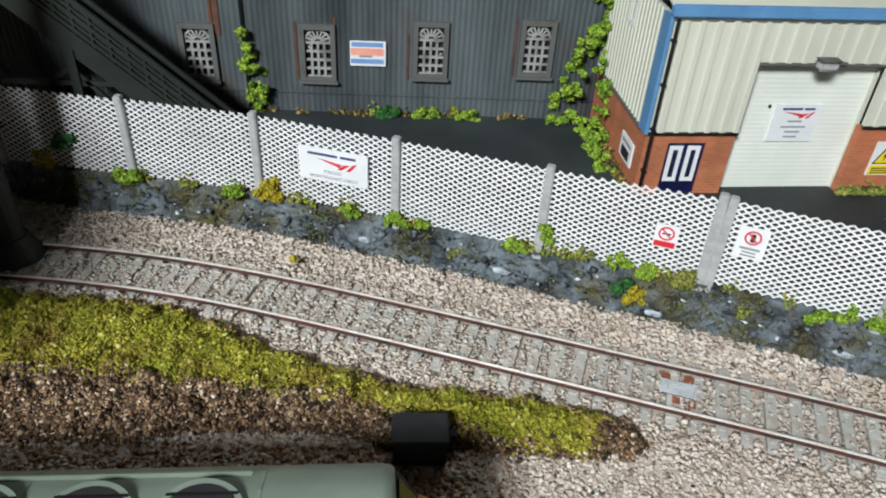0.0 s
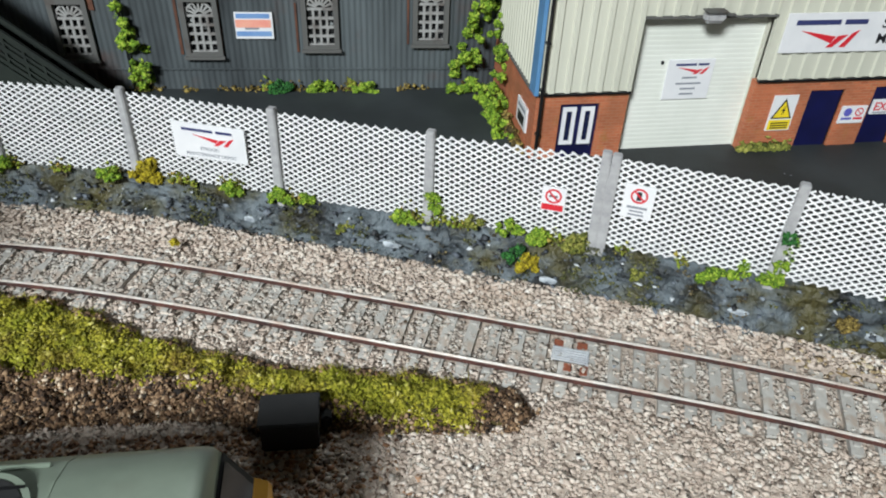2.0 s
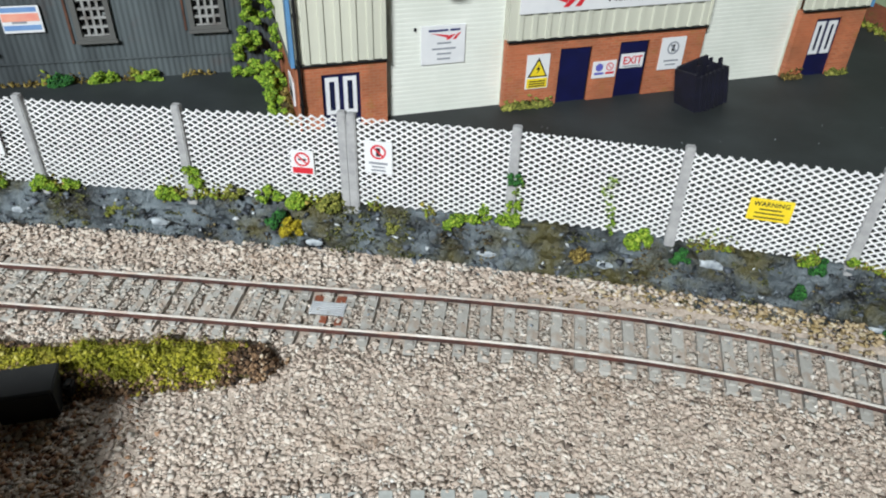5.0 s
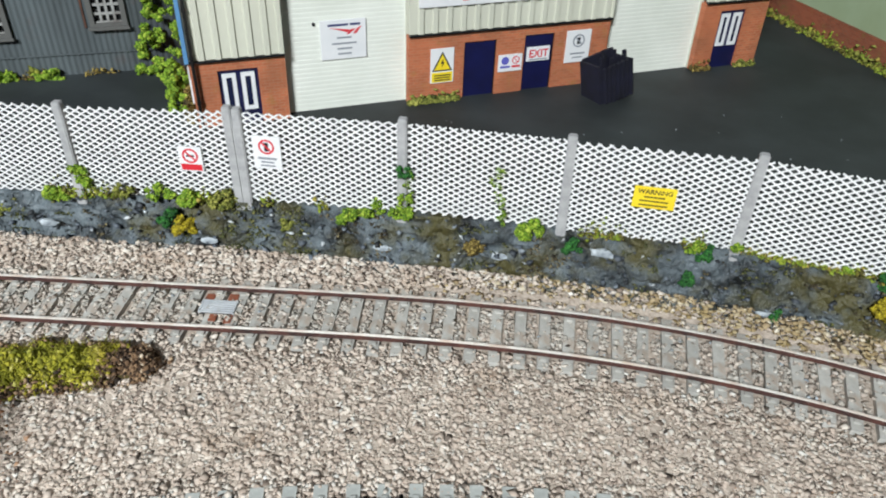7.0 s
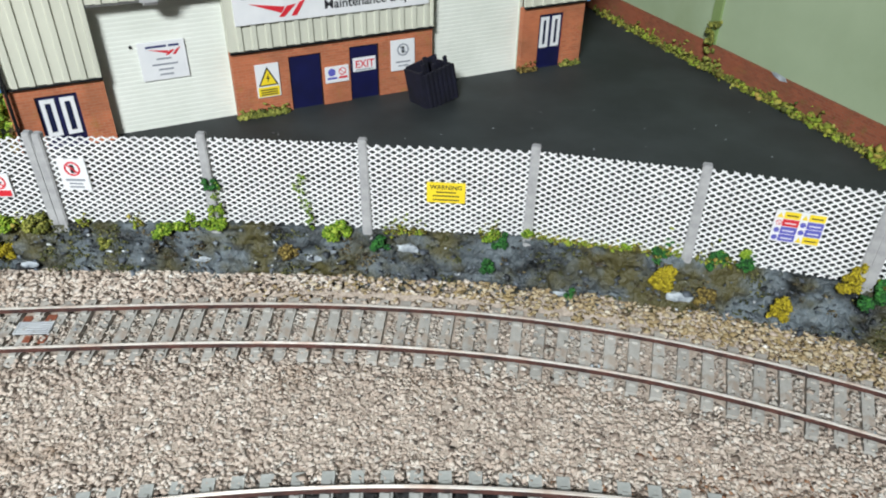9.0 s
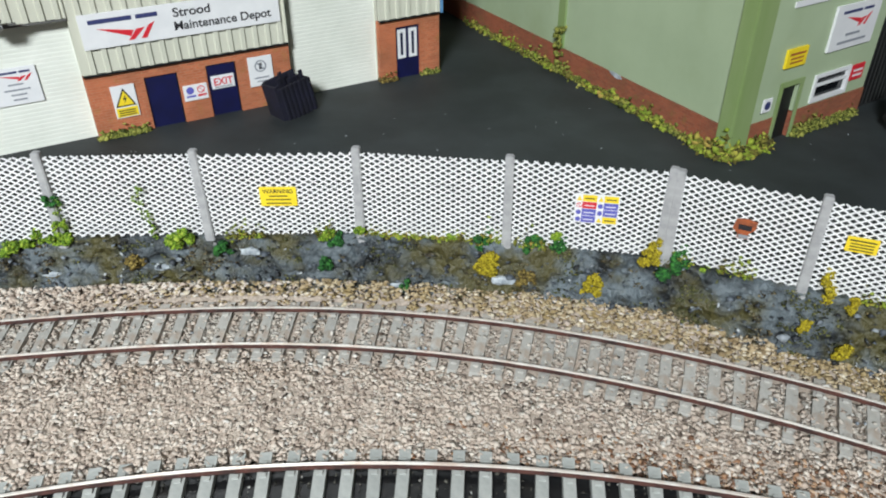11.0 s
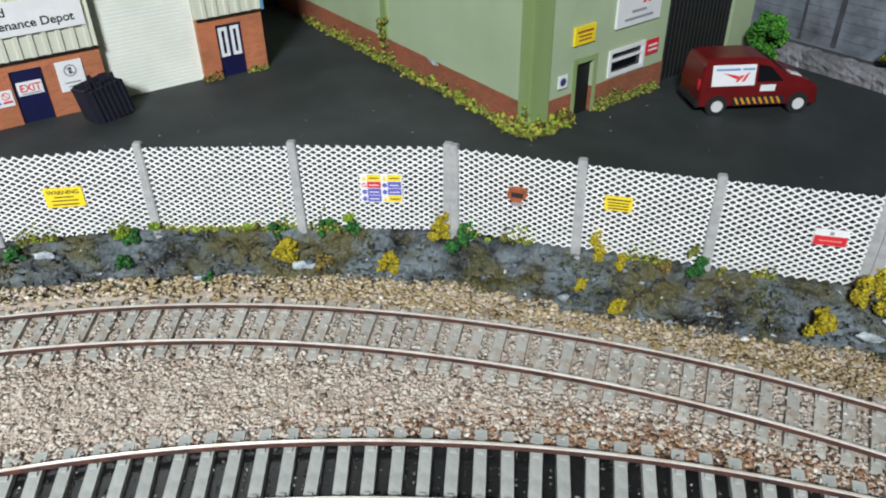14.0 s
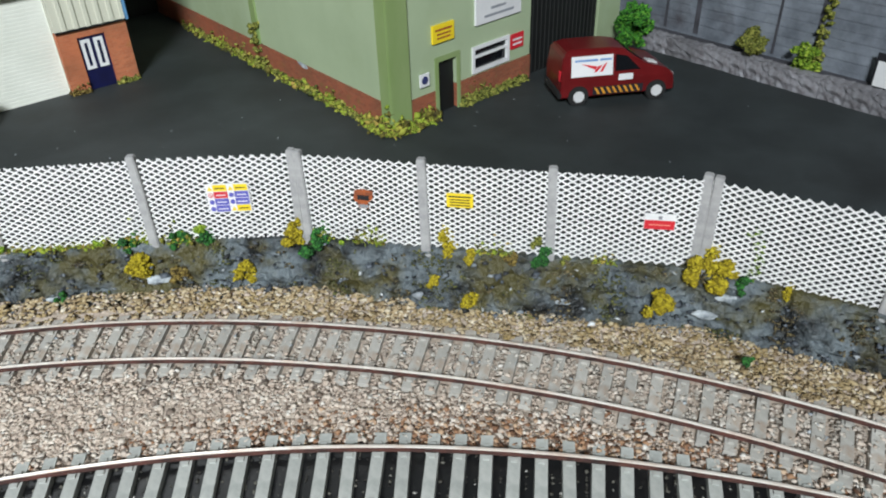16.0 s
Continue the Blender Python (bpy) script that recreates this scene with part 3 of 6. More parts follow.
def make_bank():
    """A steep slate face from the fence's foot down to the ballast, with fine relief."""
    f = FENCE
    t = np.gradient(f[:, :2], axis=0)
    t /= np.linalg.norm(t, axis=1)[:, None]
    k = np.ones(15) / 15
    t = np.stack([np.convolve(np.pad(t[:, i], 7, "edge"), k, "valid") for i in (0, 1)], 1)
    prof = [(-1.6, 1.0), (0.0, 1.0), (0.14, 0.99), (0.22, 0.96)] + [(0.28 + 0.045 * i, 0.93 - 0.058 * i) for i in range(17)] + [(1.12, -0.14)]
    verts, faces = [], []
    for (x, y, z), (tx, ty) in zip(f, t):
        w = bank_width(x)
        for o, u in prof:
            d = o * w if o > 0 else o
            px, py, pz = x + ty * d, y - tx * d, z * u
            if o > 0:
                q = Vector((px, py, pz * 1.4))
                amp = 1.0 if o < 1 else 0.5
                e = amp * (1.6 * noise.noise(q / 9.0) + 1.2 * noise.noise(q / 4.6) + 1.0 * noise.cell(q / 3.1) + 0.7 * noise.noise(q / 2.1))
                px, py, pz = px + ty * e, py - tx * e, pz + 0.7 * noise.noise(q / 4.0 + Vector((9, 3, 1))) * (u < 0.98)
            verts.append((px, py, pz))
    m = len(prof)
    for i in range(len(f) - 1):
        for c in range(m - 1):
            faces.append((i * m + c, (i + 1) * m + c, (i + 1) * m + c + 1, i * m + c + 1))
    me = mesh_from("rock_bank", verts, faces, M_ROCK, smooth=True)
    tagged(link("rock_bank", me), "dark slate rock face below the fence, mossy in patches", "rock bank", kind="structure")
    # loose slate chips over the face
    rng = np.random.default_rng(21)
    n = 2200
    i = rng.integers(60, len(f) - 20, n)
    u = rng.beta(1.2, 1.0, n)
    w = np.array([bank_width(v) for v in f[i, 0]])
    d = np.interp(u, [0, 0.1, 1], [0.1, 0.3, 1.08]) * w + 0.9
    z = f[i, 2] * np.interp(u, [0, 0.1, 1], [0.99, 0.9, 0.02])
    e = rng.uniform(-0.7, 0.7, n)
    c = np.stack([f[i, 0] + t[i, 1] * d + t[i, 0] * e, f[i, 1] - t[i, 0] * d + t[i, 1] * e, z], 1)
    me = scatter("slate_chips", c, rng.uniform(0.2, 0.9, n) * np.where(rng.random(n) < 0.08, 1.8, 1), M_ROCKCHIP, squash=0.6, seed=22, ragged=0.6)
    tagged(link("slate_chips", me), "loose dark and pale slate chips on the rock face", "stones", kind="stuff")


make_bank()


# ---- grass mound beside the track ----
MOUND = [(-230, 178), (-158, 177), (-124, 174), (-100, 169), (-72, 153), (-37, 140), (-6.6, 136), (9, 133), (22, 128), (29.5, 121.5), (22, 115.6), (6, 116), (-16, 118), (-37, 118), (-51, 123),
         (-80, 124), (-107, 120), (-134, 120), (-230, 120)]
SOIL = [(-230, 150), (-142, 141), (-112, 139), (-82, 137), (-52, 132), (-22, 123), (-4, 118.5), (8, 117), (14, 119), (17, 127), (22, 136), (32, 140)]


def inside(poly, pts):
    x, y = pts[:, 0], pts[:, 1]
    hit = np.zeros(len(pts), bool)
    for (x0, y0), (x1, y1) in zip(poly, poly[1:] + poly[:1]):
        c = (y0 > y) != (y1 > y)
        hit ^= c & (x < (x1 - x0) * (y - y0) / (y1 - y0 + 1e-9) + x0)
    return hit


def edge_distance(poly, pts):
    p = np.array(poly + poly[:1], float)
    best = np.full(len(pts), 1e9)
    for a, b in zip(p, p[1:]):
        ab = b - a
        k = np.clip(((pts - a) @ ab) / (ab @ ab), 0, 1)
        best = np.minimum(best, np.linalg.norm(pts - a - k[:, None] * ab, axis=1))
    return best


def mound_height(pts):
    d = np.where(inside(MOUND, pts), edge_distance(MOUND, pts), 0)
    soft = np.array([wobble(x, y, 14, 2) for x, y in pts])
    return np.minimum(d / 9, 1) ** 0.7 * (4.2 + 1.4 * soft) - 1.2


def make_mound():
    xs, ys = np.arange(-230, 34, 3.0), np.arange(112, 184, 3.0)
    gx, gy = np.meshgrid(xs, ys)
    pts = np.stack([gx.ravel(), gy.ravel()], 1)
    z = mound_height(pts) - 0.6
    n = len(xs)
    faces = [(j * n + i, j * n + i + 1, (j + 1) * n + i + 1, (j + 1) * n + i) for j in range(len(ys) - 1) for i in range(n - 1)]
    me = mesh_from("grass_mound", np.column_stack([pts, z]).tolist(), faces, M_MOUND, smooth=True)
    tagged(link("grass_mound", me), "low earth mound between the tracks", "mound", kind="structure")
    rng = np.random.default_rng(31)
    p = np.stack([rng.uniform(-215, 32, 190000), rng.uniform(114, 182, 190000)], 1)
    p = p[inside(MOUND, p)]
    sy = np.interp(p[:, 0], [s[0] for s in SOIL], [s[1] for s in SOIL])
    green = p[:, 1] > sy + np.array([2.5 * wobble(x, y, 6, 5) for x, y in p]) + rng.normal(0, 1.4, len(p))
    green &= (edge_distance(MOUND, p) > np.abs(rng.normal(0, 2.2, len(p)))) | (p[:, 1] < sy + 3)
    h = mound_height(p)
    for nm, sel, m_, lab, rad, lift in (("grass_tufts", green, M_GRASS, "yellow-green foam grass on the mound", (0.18, 0.58), 1.7),
                                        ("brown_scrub", ~green, M_SCRUB, "dry brown scrub along the mound's lower side", (0.26, 0.75), 1.8)):
        q = p[sel]
        hh = h[sel]
        lump = np.array([1.5 * wobble(x, y, 5.0, 8) + 0.5 * wobble(x, y, 11.0, 4) for x, y in q])
        c = np.column_stack([q, hh + rng.uniform(-0.3, lift, len(q)) + 2.0 * lump])
        me = scatter(nm, c, rng.uniform(*rad, len(q)), m_, squash=0.9, seed=33, ragged=1.0 if nm == "grass_tufts" else 0.45)
        tagged(link(nm, me), lab, "scrub" if nm == "brown_scrub" else "grass", kind="stuff")


make_mound()


def make_blades():
    """Short fibre blades in fanned tufts that stand out of the mound."""
    rng = np.random.default_rng(35)
    c = np.stack([rng.uniform(-215, 32, 16000), rng.uniform(114, 182, 16000)], 1)
    c = c[inside(MOUND, c)]
    sy = np.interp(c[:, 0], [k[0] for k in SOIL], [k[1] for k in SOIL])
    green = c[:, 1] > sy + rng.normal(0, 2.2, len(c))
    for nm, sel, m_, lab, count, (lo, hi) in (("grass_blades", green, M_GRASS, "fine yellow-green grass fibres on the mound", 14, (1.0, 2.7)),
                                              ("dry_blades", ~green, M_SCRUB, "dry brown fibres on the mound's lower side", 10, (0.8, 2.2))):
        q = c[sel]
        h = mound_height(q) + np.array([3.0 * wobble(x, y, 5.0, 8) + wobble(x, y, 11.0, 4) for x, y in q])
        tall = 0.7 + 0.5 * np.array([wobble(x, y, 8.0, 12) for x, y in q])
        base = np.repeat(np.column_stack([q, h + 0.1]), count, 0)
        n = len(base)
        base[:, :2] += rng.normal(0, 0.7, (n, 2))
        a, ln = rng.uniform(0, 2 * math.pi, n), rng.uniform(lo, hi, n) * np.repeat(tall, count)
        out = rng.uniform(0.0, 2 * math.pi, n)
        lean = np.abs(rng.normal(0, 0.75, n)) * ln
        side = np.column_stack([np.cos(a), np.sin(a), np.zeros(n)]) * 0.16
        tip = base + np.column_stack([lean * np.cos(out), lean * np.sin(out), ln * 0.9])
        v = np.stack([base - side, base + side, tip], 1).reshape(-1, 3)
        me = mesh_from(nm, v.tolist(), [(3 * i, 3 * i + 1, 3 * i + 2) for i in range(n)], m_)
        tagged(link(nm, me), lab, "grass", kind="stuff")


make_blades()


def rock(x, y, z, r, seed):
    bm = bmesh.new()
    bmesh.ops.create_icosphere(bm, subdivisions=2, radius=r)
    for v in bm.verts:
        k = 1 + 0.45 * noise.noise(v.co / r * 1.3 + Vector((seed, 0, 0)))
        v.co = Vector((v.co.x * k * 2.1, v.co.y * k * 0.8, v.co.z * k * 0.75))
    ob = part("rock", bm, M_PALEROCK)
    ob.matrix_basis = at(x, y, z, float(np.interp(x, [-50, 216, 336], [-18, -35, -58])))
    return tagged(ob, "pale grey stone lodged in the slate bank", "rock", group="stones on the bank")


for i, spot in enumerate(((216, 78.5, 8.5, 1.9), (121, 134.5, 9.0, 1.7), (148, 121.5, 14.5, 1.7), (330, -43, 8.0, 1.6), (336, -46, 12.5, 1.5), (-6, 182.0, 9.0, 1.4), (-50, 199.0, 8.0, 1.3),
                          (262, 43.0, 6.0, 1.2), (306, -10.5, 6.0, 1.2), (90, 147.0, 8.0, 1.3), (40, 167.2, 5.0, 1.4), (188, 97.0, 4.0, 1.2))):
    rock(*spot, i + 1)


# ---- ballast ----
def make_ballast():
    rng = np.random.default_rng(11)
    n = 700000
    p = np.stack([rng.uniform(-235, 385, n), rng.uniform(-175, 232, n)], 1)
    df, j = nearest(FENCE, p)
    df = -df
    r2 = np.hypot(p[:, 0] - CENTRE2[0], p[:, 1] - CENTRE2[1]) - RADIUS2
    w = np.interp(p[:, 0], BANK_X, BANK_W)
    ragged = np.array([1.6 * wobble(x, y, 7.0, 6) + 0.8 * wobble(x, y, 2.6, 7) for x, y in p])
    keep = (df > w * 0.8 + ragged) & (r2 > 10.2) & (df < 150)
    p, df, r2 = p[keep], df[keep], r2[keep]
    d1, j1 = nearest(TRACK1, p)
    s1 = _s[j1]
    bed = ground_height(p[:, 0], p[:, 1], df)
    z = bed + 0.04 + rng.normal(0, 0.2, len(p)) + np.array([0.35 * wobble(x, y, 9) for x, y in p])
    on = np.abs(d1) < 14.6
    phase = np.abs(((s1 + 330) / 6.63 + 0.5) % 1 - 0.5) * 6.63
    oversleeper = on & (phase < 1.95)
    buried = np.clip((70 - p[:, 0]) / 120, 0, 1)
    stray = rng.random(len(p)) < 0.08 + 0.24 * buried
    drop = oversleeper & ~stray
    rail = np.abs(np.abs(d1) - 8.7) < 1.1
    z = np.where(on, -0.75 + 0.32 * buried + np.clip(np.abs(d1) - 9.5, 0, 5) * 0.09 + rng.normal(0.05, 0.17, len(p)), z)
    z = np.where(oversleeper & stray, 0.15, z)
    mound = inside(MOUND, p) & (edge_distance(MOUND, p) > 2.5)
    ok = ~drop & ~rail & ~mound
    p, z, d1, r2, df = p[ok], z[ok], d1[ok], r2[ok], df[ok]
    size = np.where(rng.random(len(p)) < 0.55, rng.uniform(0.2, 0.5, len(p)), rng.uniform(0.55, 1.12, len(p))) * np.where(np.abs(d1) < 14.6, 0.95, 1.0) * np.where((d1 > 9) & (d1 < 24), 1.12, 1.0)
    tan = (d1 > 12.5) & (rng.random(len(p)) < np.clip((p[:, 0] - 95) / 90, 0, 0.92))
    rustspot = np.exp(-((p[:, 0] - 256) / 56) ** 2) * np.clip(1 - (r2 - 11) / 16, 0, 1)
    # Below the mound, next to the locomotive, stones are browner and darker.
    lee = (p[:, 1] < 120) & (p[:, 0] < 0) & (d1 < -9)
    rust = ~tan & (d1 < -9) & (rng.random(len(p)) < np.where(lee, 0.6 * np.clip(-p[:, 0] / 30, 0, 1), 0.85 * rustspot))
    dusty = ~tan & (np.abs(d1) < 7.6) & (rng.random(len(p)) < 0.8)
    for nm, sel, m_, lab in (("dusty_ballast", dusty, M_DUSTY, "grey dusted ballast between the rails"),
                             ("ballast", ~tan & ~rust & ~dusty, M_BALLAST, "pale pinkish grey granite ballast along the tracks"),
                             ("ballast_shoulder", tan, M_SHOULDER, "tan ballast with dry moss at the bank's foot"),
                             ("rusty_ballast", rust, M_RUSTSTONE, "ballast rust-stained beside the rail, darker brown by the locomotive")):
        me = scatter(nm, np.column_stack([p[sel], z[sel]]), size[sel], m_, squash=0.42, seed=13, smooth=True)
        tagged(link(nm, me), lab, "ballast", kind="stuff")


make_ballast()


# ---- tracks ----
def rail_mesh(name, line, offset, profile, material, closed=True):
    verts, faces = [], []
    m = len(profile)
    for x, y, h in line:
        nx, ny = -math.sin(h), math.cos(h)
        for o, z in profile:
            verts.append((x + nx * (offset + o), y + ny * (offset + o), z))
    for i in range(len(line) - 1):
        for k in range(m):
            a, b = i * m + k, i * m + (k + 1) % m
            faces.append((a, b, b + m, a + m))
    faces.append(tuple(range(m)))
    faces.append(tuple(range(len(verts) - 1, len(verts) - m - 1, -1)))
    return mesh_from(name, verts, faces, material)


WEB = [(-0.6, 0.02), (0.6, 0.02), (0.6, 0.16), (0.2, 0.3), (0.18, 0.92), (0.46, 1.06), (0.46, 1.33), (-0.46, 1.33), (-0.46, 1.06), (-0.18, 0.92), (-0.2, 0.3), (-0.6, 0.16)]
HEAD = [(-0.47, 1.34), (0.47, 1.34), (0.47, 1.48), (0.34, 1.57), (-0.34, 1.57), (-0.47, 1.48)]


def sleeper_mesh(name, material, half):
    bm = box(-1.72, 1.72, -half, half, -1.9, 0.0)
    for v in bm.verts:
        if v.co.z > -0.5:
            v.co.x *= 0.88
            v.co.y *= 0.985
    for s in (-1, 1):
        for o in (-1.75, 1.75):
            box(-0.75, 0.75, s * 8.7 + o - 0.6, s * 8.7 + o + 0.6, -0.05, 0.55, bm=bm)
    bmesh.ops.recalc_face_normals(bm, faces=bm.faces[:])
    me = bpy.data.meshes.new(name)
    for v in bm.verts:
        v.co *= MM
    bm.to_mesh(me)
    bm.free()
    me.materials.append(material)
    return me


def make_track(line, pitch, phase, sleeper, label, half):
    t = thing("railway_track", None, label, "railway track")
    for off in (-8.7, 8.7):
        r = link("rail", rail_mesh("rail", line, off, WEB, M_RUST), t, "rust-brown rail")
        link("rail_head", rail_mesh("rail_head", line, off, HEAD, M_STEEL), r, "worn rail head with its gleam painted in near-white")
    s = np.concatenate([[0], np.cumsum(np.hypot(*np.diff(line[:, :2], axis=0).T))])
    me = sleeper_mesh("sleeper", sleeper, half)
    rng = random.Random(4)
    q = phase
    while q < s[-1]:
        x, y, h = (float(np.interp(q, s, line[:, i])) for i in range(3))
        o = link("sleeper", me, t)
        o.matrix_basis = pose(x * MM, y * MM, rng.uniform(-0.12, 0.05) * MM, 0, 0, math.degrees(h) + rng.uniform(-1.2, 1.2))
        q += pitch
    return t


make_track(TRACK1, 6.63, 0.0, M_SLEEPER, "single line with concrete sleepers half buried in ballast", 13.8)
make_track(TRACK2, 6.61, 2.0, M_SLEEPER2, "curved line with clean grey sleepers over dark gaps", 14.6)


def make_underlay():
    verts, faces = [], []
    for x, y, h in TRACK2[::4]:
        nx, ny = -math.sin(h), math.cos(h)
        for o, z in ((-19, -2.2), (-18, -1.75), (12.5, -1.75), (13.5, -2.2)):
            verts.append((x + nx * o, y + ny * o, z))
    n = len(verts) // 4
    faces = [(i * 4 + c, i * 4 + c + 1, i * 4 + c + 5, i * 4 + c + 4) for i in range(n - 1) for c in range(3)]
    me = mesh_from("track_underlay", verts, faces, M_BLACKBED)
    tagged(link("track_underlay", me), "black glossy underlay beneath the near track", "underlay", kind="structure")
    rng = np.random.default_rng(17)
    i = rng.integers(0, len(TRACK2), 4200)
    o = rng.uniform(-16, 10.5, 4200)
    h = TRACK2[i, 2]
    c = np.stack([TRACK2[i, 0] - np.sin(h) * o, TRACK2[i, 1] + np.cos(h) * o, np.full(4200, -1.55)], 1)
    me = scatter("stray_ballast", c, rng.uniform(0.25, 0.6, 4200), M_GRIT, seed=18)
    tagged(link("stray_ballast", me), "stray grit between the near track's sleepers", "grit", kind="stuff")


make_underlay()



def pale_chips():
    """Stray pale chips lying on the sleepers of the single line."""
    rng = np.random.default_rng(19)
    i = rng.integers(150, len(TRACK1) - 60, 46)
    o, h = rng.uniform(-7.5, 7.5, 46), TRACK1[i, 2]
    c = np.stack([TRACK1[i, 0] - np.sin(h) * o, TRACK1[i, 1] + np.cos(h) * o, np.full(46, 0.25)], 1)
    me = scatter("pale_chips", c, rng.uniform(0.35, 0.75, 46), M_PALEROCK, squash=0.6, seed=20)
    tagged(link("pale_chips", me), "stray pale chips on the sleepers", "chips", kind="stuff")


pale_chips()

# ---- metal grating between the rails ----
grating = thing("track_grating", at(41.2, 140.2, 0.05, -18.5), "small galvanised steel grating laid between the rails", "grating")
for x0 in (-5.0, 4.5):
    part("frame", box(x0, x0 + 0.5, -2.6, 2.6, 0, 0.7), M_GRATE, grating)
# Base coloured black to paint the dark depth of the slots.
part("base", box(-4.48, 4.48, -2.6, 2.6, 0.0, 0.12), M_BLACK, grating)
for i in range(6):
    part("slat", box(-4.48, 4.48, -2.5 + i * 0.92, -2.02 + i * 0.92, 0.14, 0.62), M_GRATE, grating)
for x0, x1, y0, y1 in ((-4.8, -2.2, 3.0, 5.8), (1.6, 4.4, 3.0, 6.2), (-1.4, 0.6, -5.8, -3.0), (3.0, 5.0, -6.2, -3.0)):
    part("rust_plate", box(x0, x1, y0, y1, -0.3, 0.15, bevel=0.06), M_RUSTRED, grating, "rust-red tie plate")


# ---- fence ----
def mesh_panel(length, height, pitch=3.05, rise=1.86, strand=0.222):
    """Expanded metal: two crossing families of flat strands, cut to the panel."""
    bm = bmesh.new()
    k = rise / pitch

    def strandline(c, s, y):
        x0, x1 = (0 - c) / (s * k), (height - c) / (s * k)
        a, b = max(0, min(x0, x1)), min(length, max(x0, x1))
        if b - a > 0.3:
            beam((a, y, c + s * k * a), (b, y, c + s * k * b), 0.3, strand * 2, bm=bm)
    c = -k * length
    while c < height:
        strandline(c, 1, -0.14)
        c += rise
    c = 0.0
    while c < height + k * length:
        strandline(c, -1, 0.14)
        c += rise
    return bm


def fence_post(parent, x, y, z, h, turn, lean=0.0, w=2.95):
    bm = box(-w / 2, w / 2, -w / 2, w / 2, -3.0, h)
    for v in bm.verts:
        if v.co.z > 1:
            v.co.x *= 0.86
            v.co.y *= 0.86
    bmesh.ops.bevel(bm, geom=bm.edges[:], offset=0.3, segments=2, affect="EDGES", clamp_overlap=True)
    o = part("post", bm, M_POST, parent)
    o.matrix_basis = pose(x * MM, y * MM, z * MM, 0, lean, turn)


def fence_frame(i):
    """The i-th bay's start, length and direction in degrees."""
    (x0, y0), (x1, y1) = POSTS[i], POSTS[i + 1]
    return x0, y0, math.hypot(x1 - x0, y1 - y0), math.degrees(math.atan2(y1 - y0, x1 - x0))


fence = thing("fence", None, "white expanded-metal mesh fence on grey concrete posts", "fence")
rnd = random.Random(9)
for i in range(len(POSTS) - 1):
    x, y, ln, deg = fence_frame(i)
    z0, z1 = FOOT[i], FOOT[i + 1]
    o = part("mesh_panel", mesh_panel(ln - 1.4, 28.0), M_MESH, fence)
    slope = -math.degrees(math.atan2(z1 - z0, ln))
    o.matrix_basis = pose(x * MM, y * MM, (z0 + 0.4) * MM, 0, 0, deg) @ pose(0.0007, rnd.uniform(-0.0004, 0.0004), 0, rnd.uniform(-1.5, 1.5), slope, 0)
    d = math.radians(deg)
    for k in (-2.0, 0.42) if i in (5, 10, 13) else (0.0,):
        fence_post(fence, x + k * math.cos(d), y + k * math.sin(d), z0, 30.0 - 0.3 * (k > 0), deg, rnd.uniform(-0.8, 0.8))
fence_post(fence, *POSTS[-1], FOOT[-1], 30.0, -70)


def on_fence(i, u, z):
    """A place on the front of bay i, u along it; z is absolute."""
    x, y, ln, deg = fence_frame(i)
    d = math.radians(deg)
    return at(x + u * math.cos(d), y + u * math.sin(d), z, deg) @ pose(0, -0.0005, 0)


# bays: 0 and 1 lie past the footbridge; A-B is 2, C-D 4, D-E 5, F-G 7, H-I 9, I-J 10, J-K 11, K-L 12
s = sign(on_fence(2, 15.6, 26.6), 23.5, 11.8, "white company name board with a red emblem, on the fence")
words("name_bar", 3.2, 19.5, 8.9, 10.5, M_INKBLUE, s)
arrows(6.5, 5.2, 13.5, 3.0, s)
lettering("word", "STROOD", 8.4, 3.1, 1.5, -0.62, M_GREYINK, s, wide=6.2)
lettering("word", "MAINTENANCE DEPOT", 3.6, 1.1, 1.5, -0.62, M_GREYINK, s, wide=16.4)

s = sign(on_fence(4, 32.8, 27.8), 6.8, 7.8, "white and red prohibition sign on the fence")
bar("red_panel", 0.4, 6.4, 0.4, 2.3, M_RED, s)
ring("ring", 3.4, 5.0, 2.3, M_RED, s)
bar("symbol", 2.2, 4.6, 4.7, 5.2, M_INK, s)
s = sign(on_fence(5, 4.0, 30.4), 8.2, 10.2, "white no-entry notice with a red ring, on the fence")
ring("ring", 4.1, 7.0, 2.3, M_RED, s)
bar("symbol", 3.5, 4.7, 5.6, 8.3, M_INK, s)
bar("text_line", 1.4, 6.8, 3.0, 3.7, M_GREYINK, s)
bar("text_line", 2.2, 6.0, 1.9, 2.4, M_GREYINK, s)
bar("text_line", 2.0, 6.2, 0.8, 1.3, M_GREYINK, s)
s = sign(on_fence(7, 17.8, 30.2), 11.2, 6.5, "yellow warning sign with black lettering, on the fence", M_YELLOW)
lettering("word", "WARNING", 1.0, 4.5, 1.9, -0.62, M_INK, s, wide=9.2)
for z, a, b in ((3.3, 2.8, 8.4), (2.1, 1.8, 9.4), (0.8, 1.8, 9.4)):
    bar("text_line", a, b, z, z + 0.42, M_FADEDINK, s)
s = sign(on_fence(9, 19.6, 29.4), 12.8, 9.8, "multicoloured site safety board on the fence")
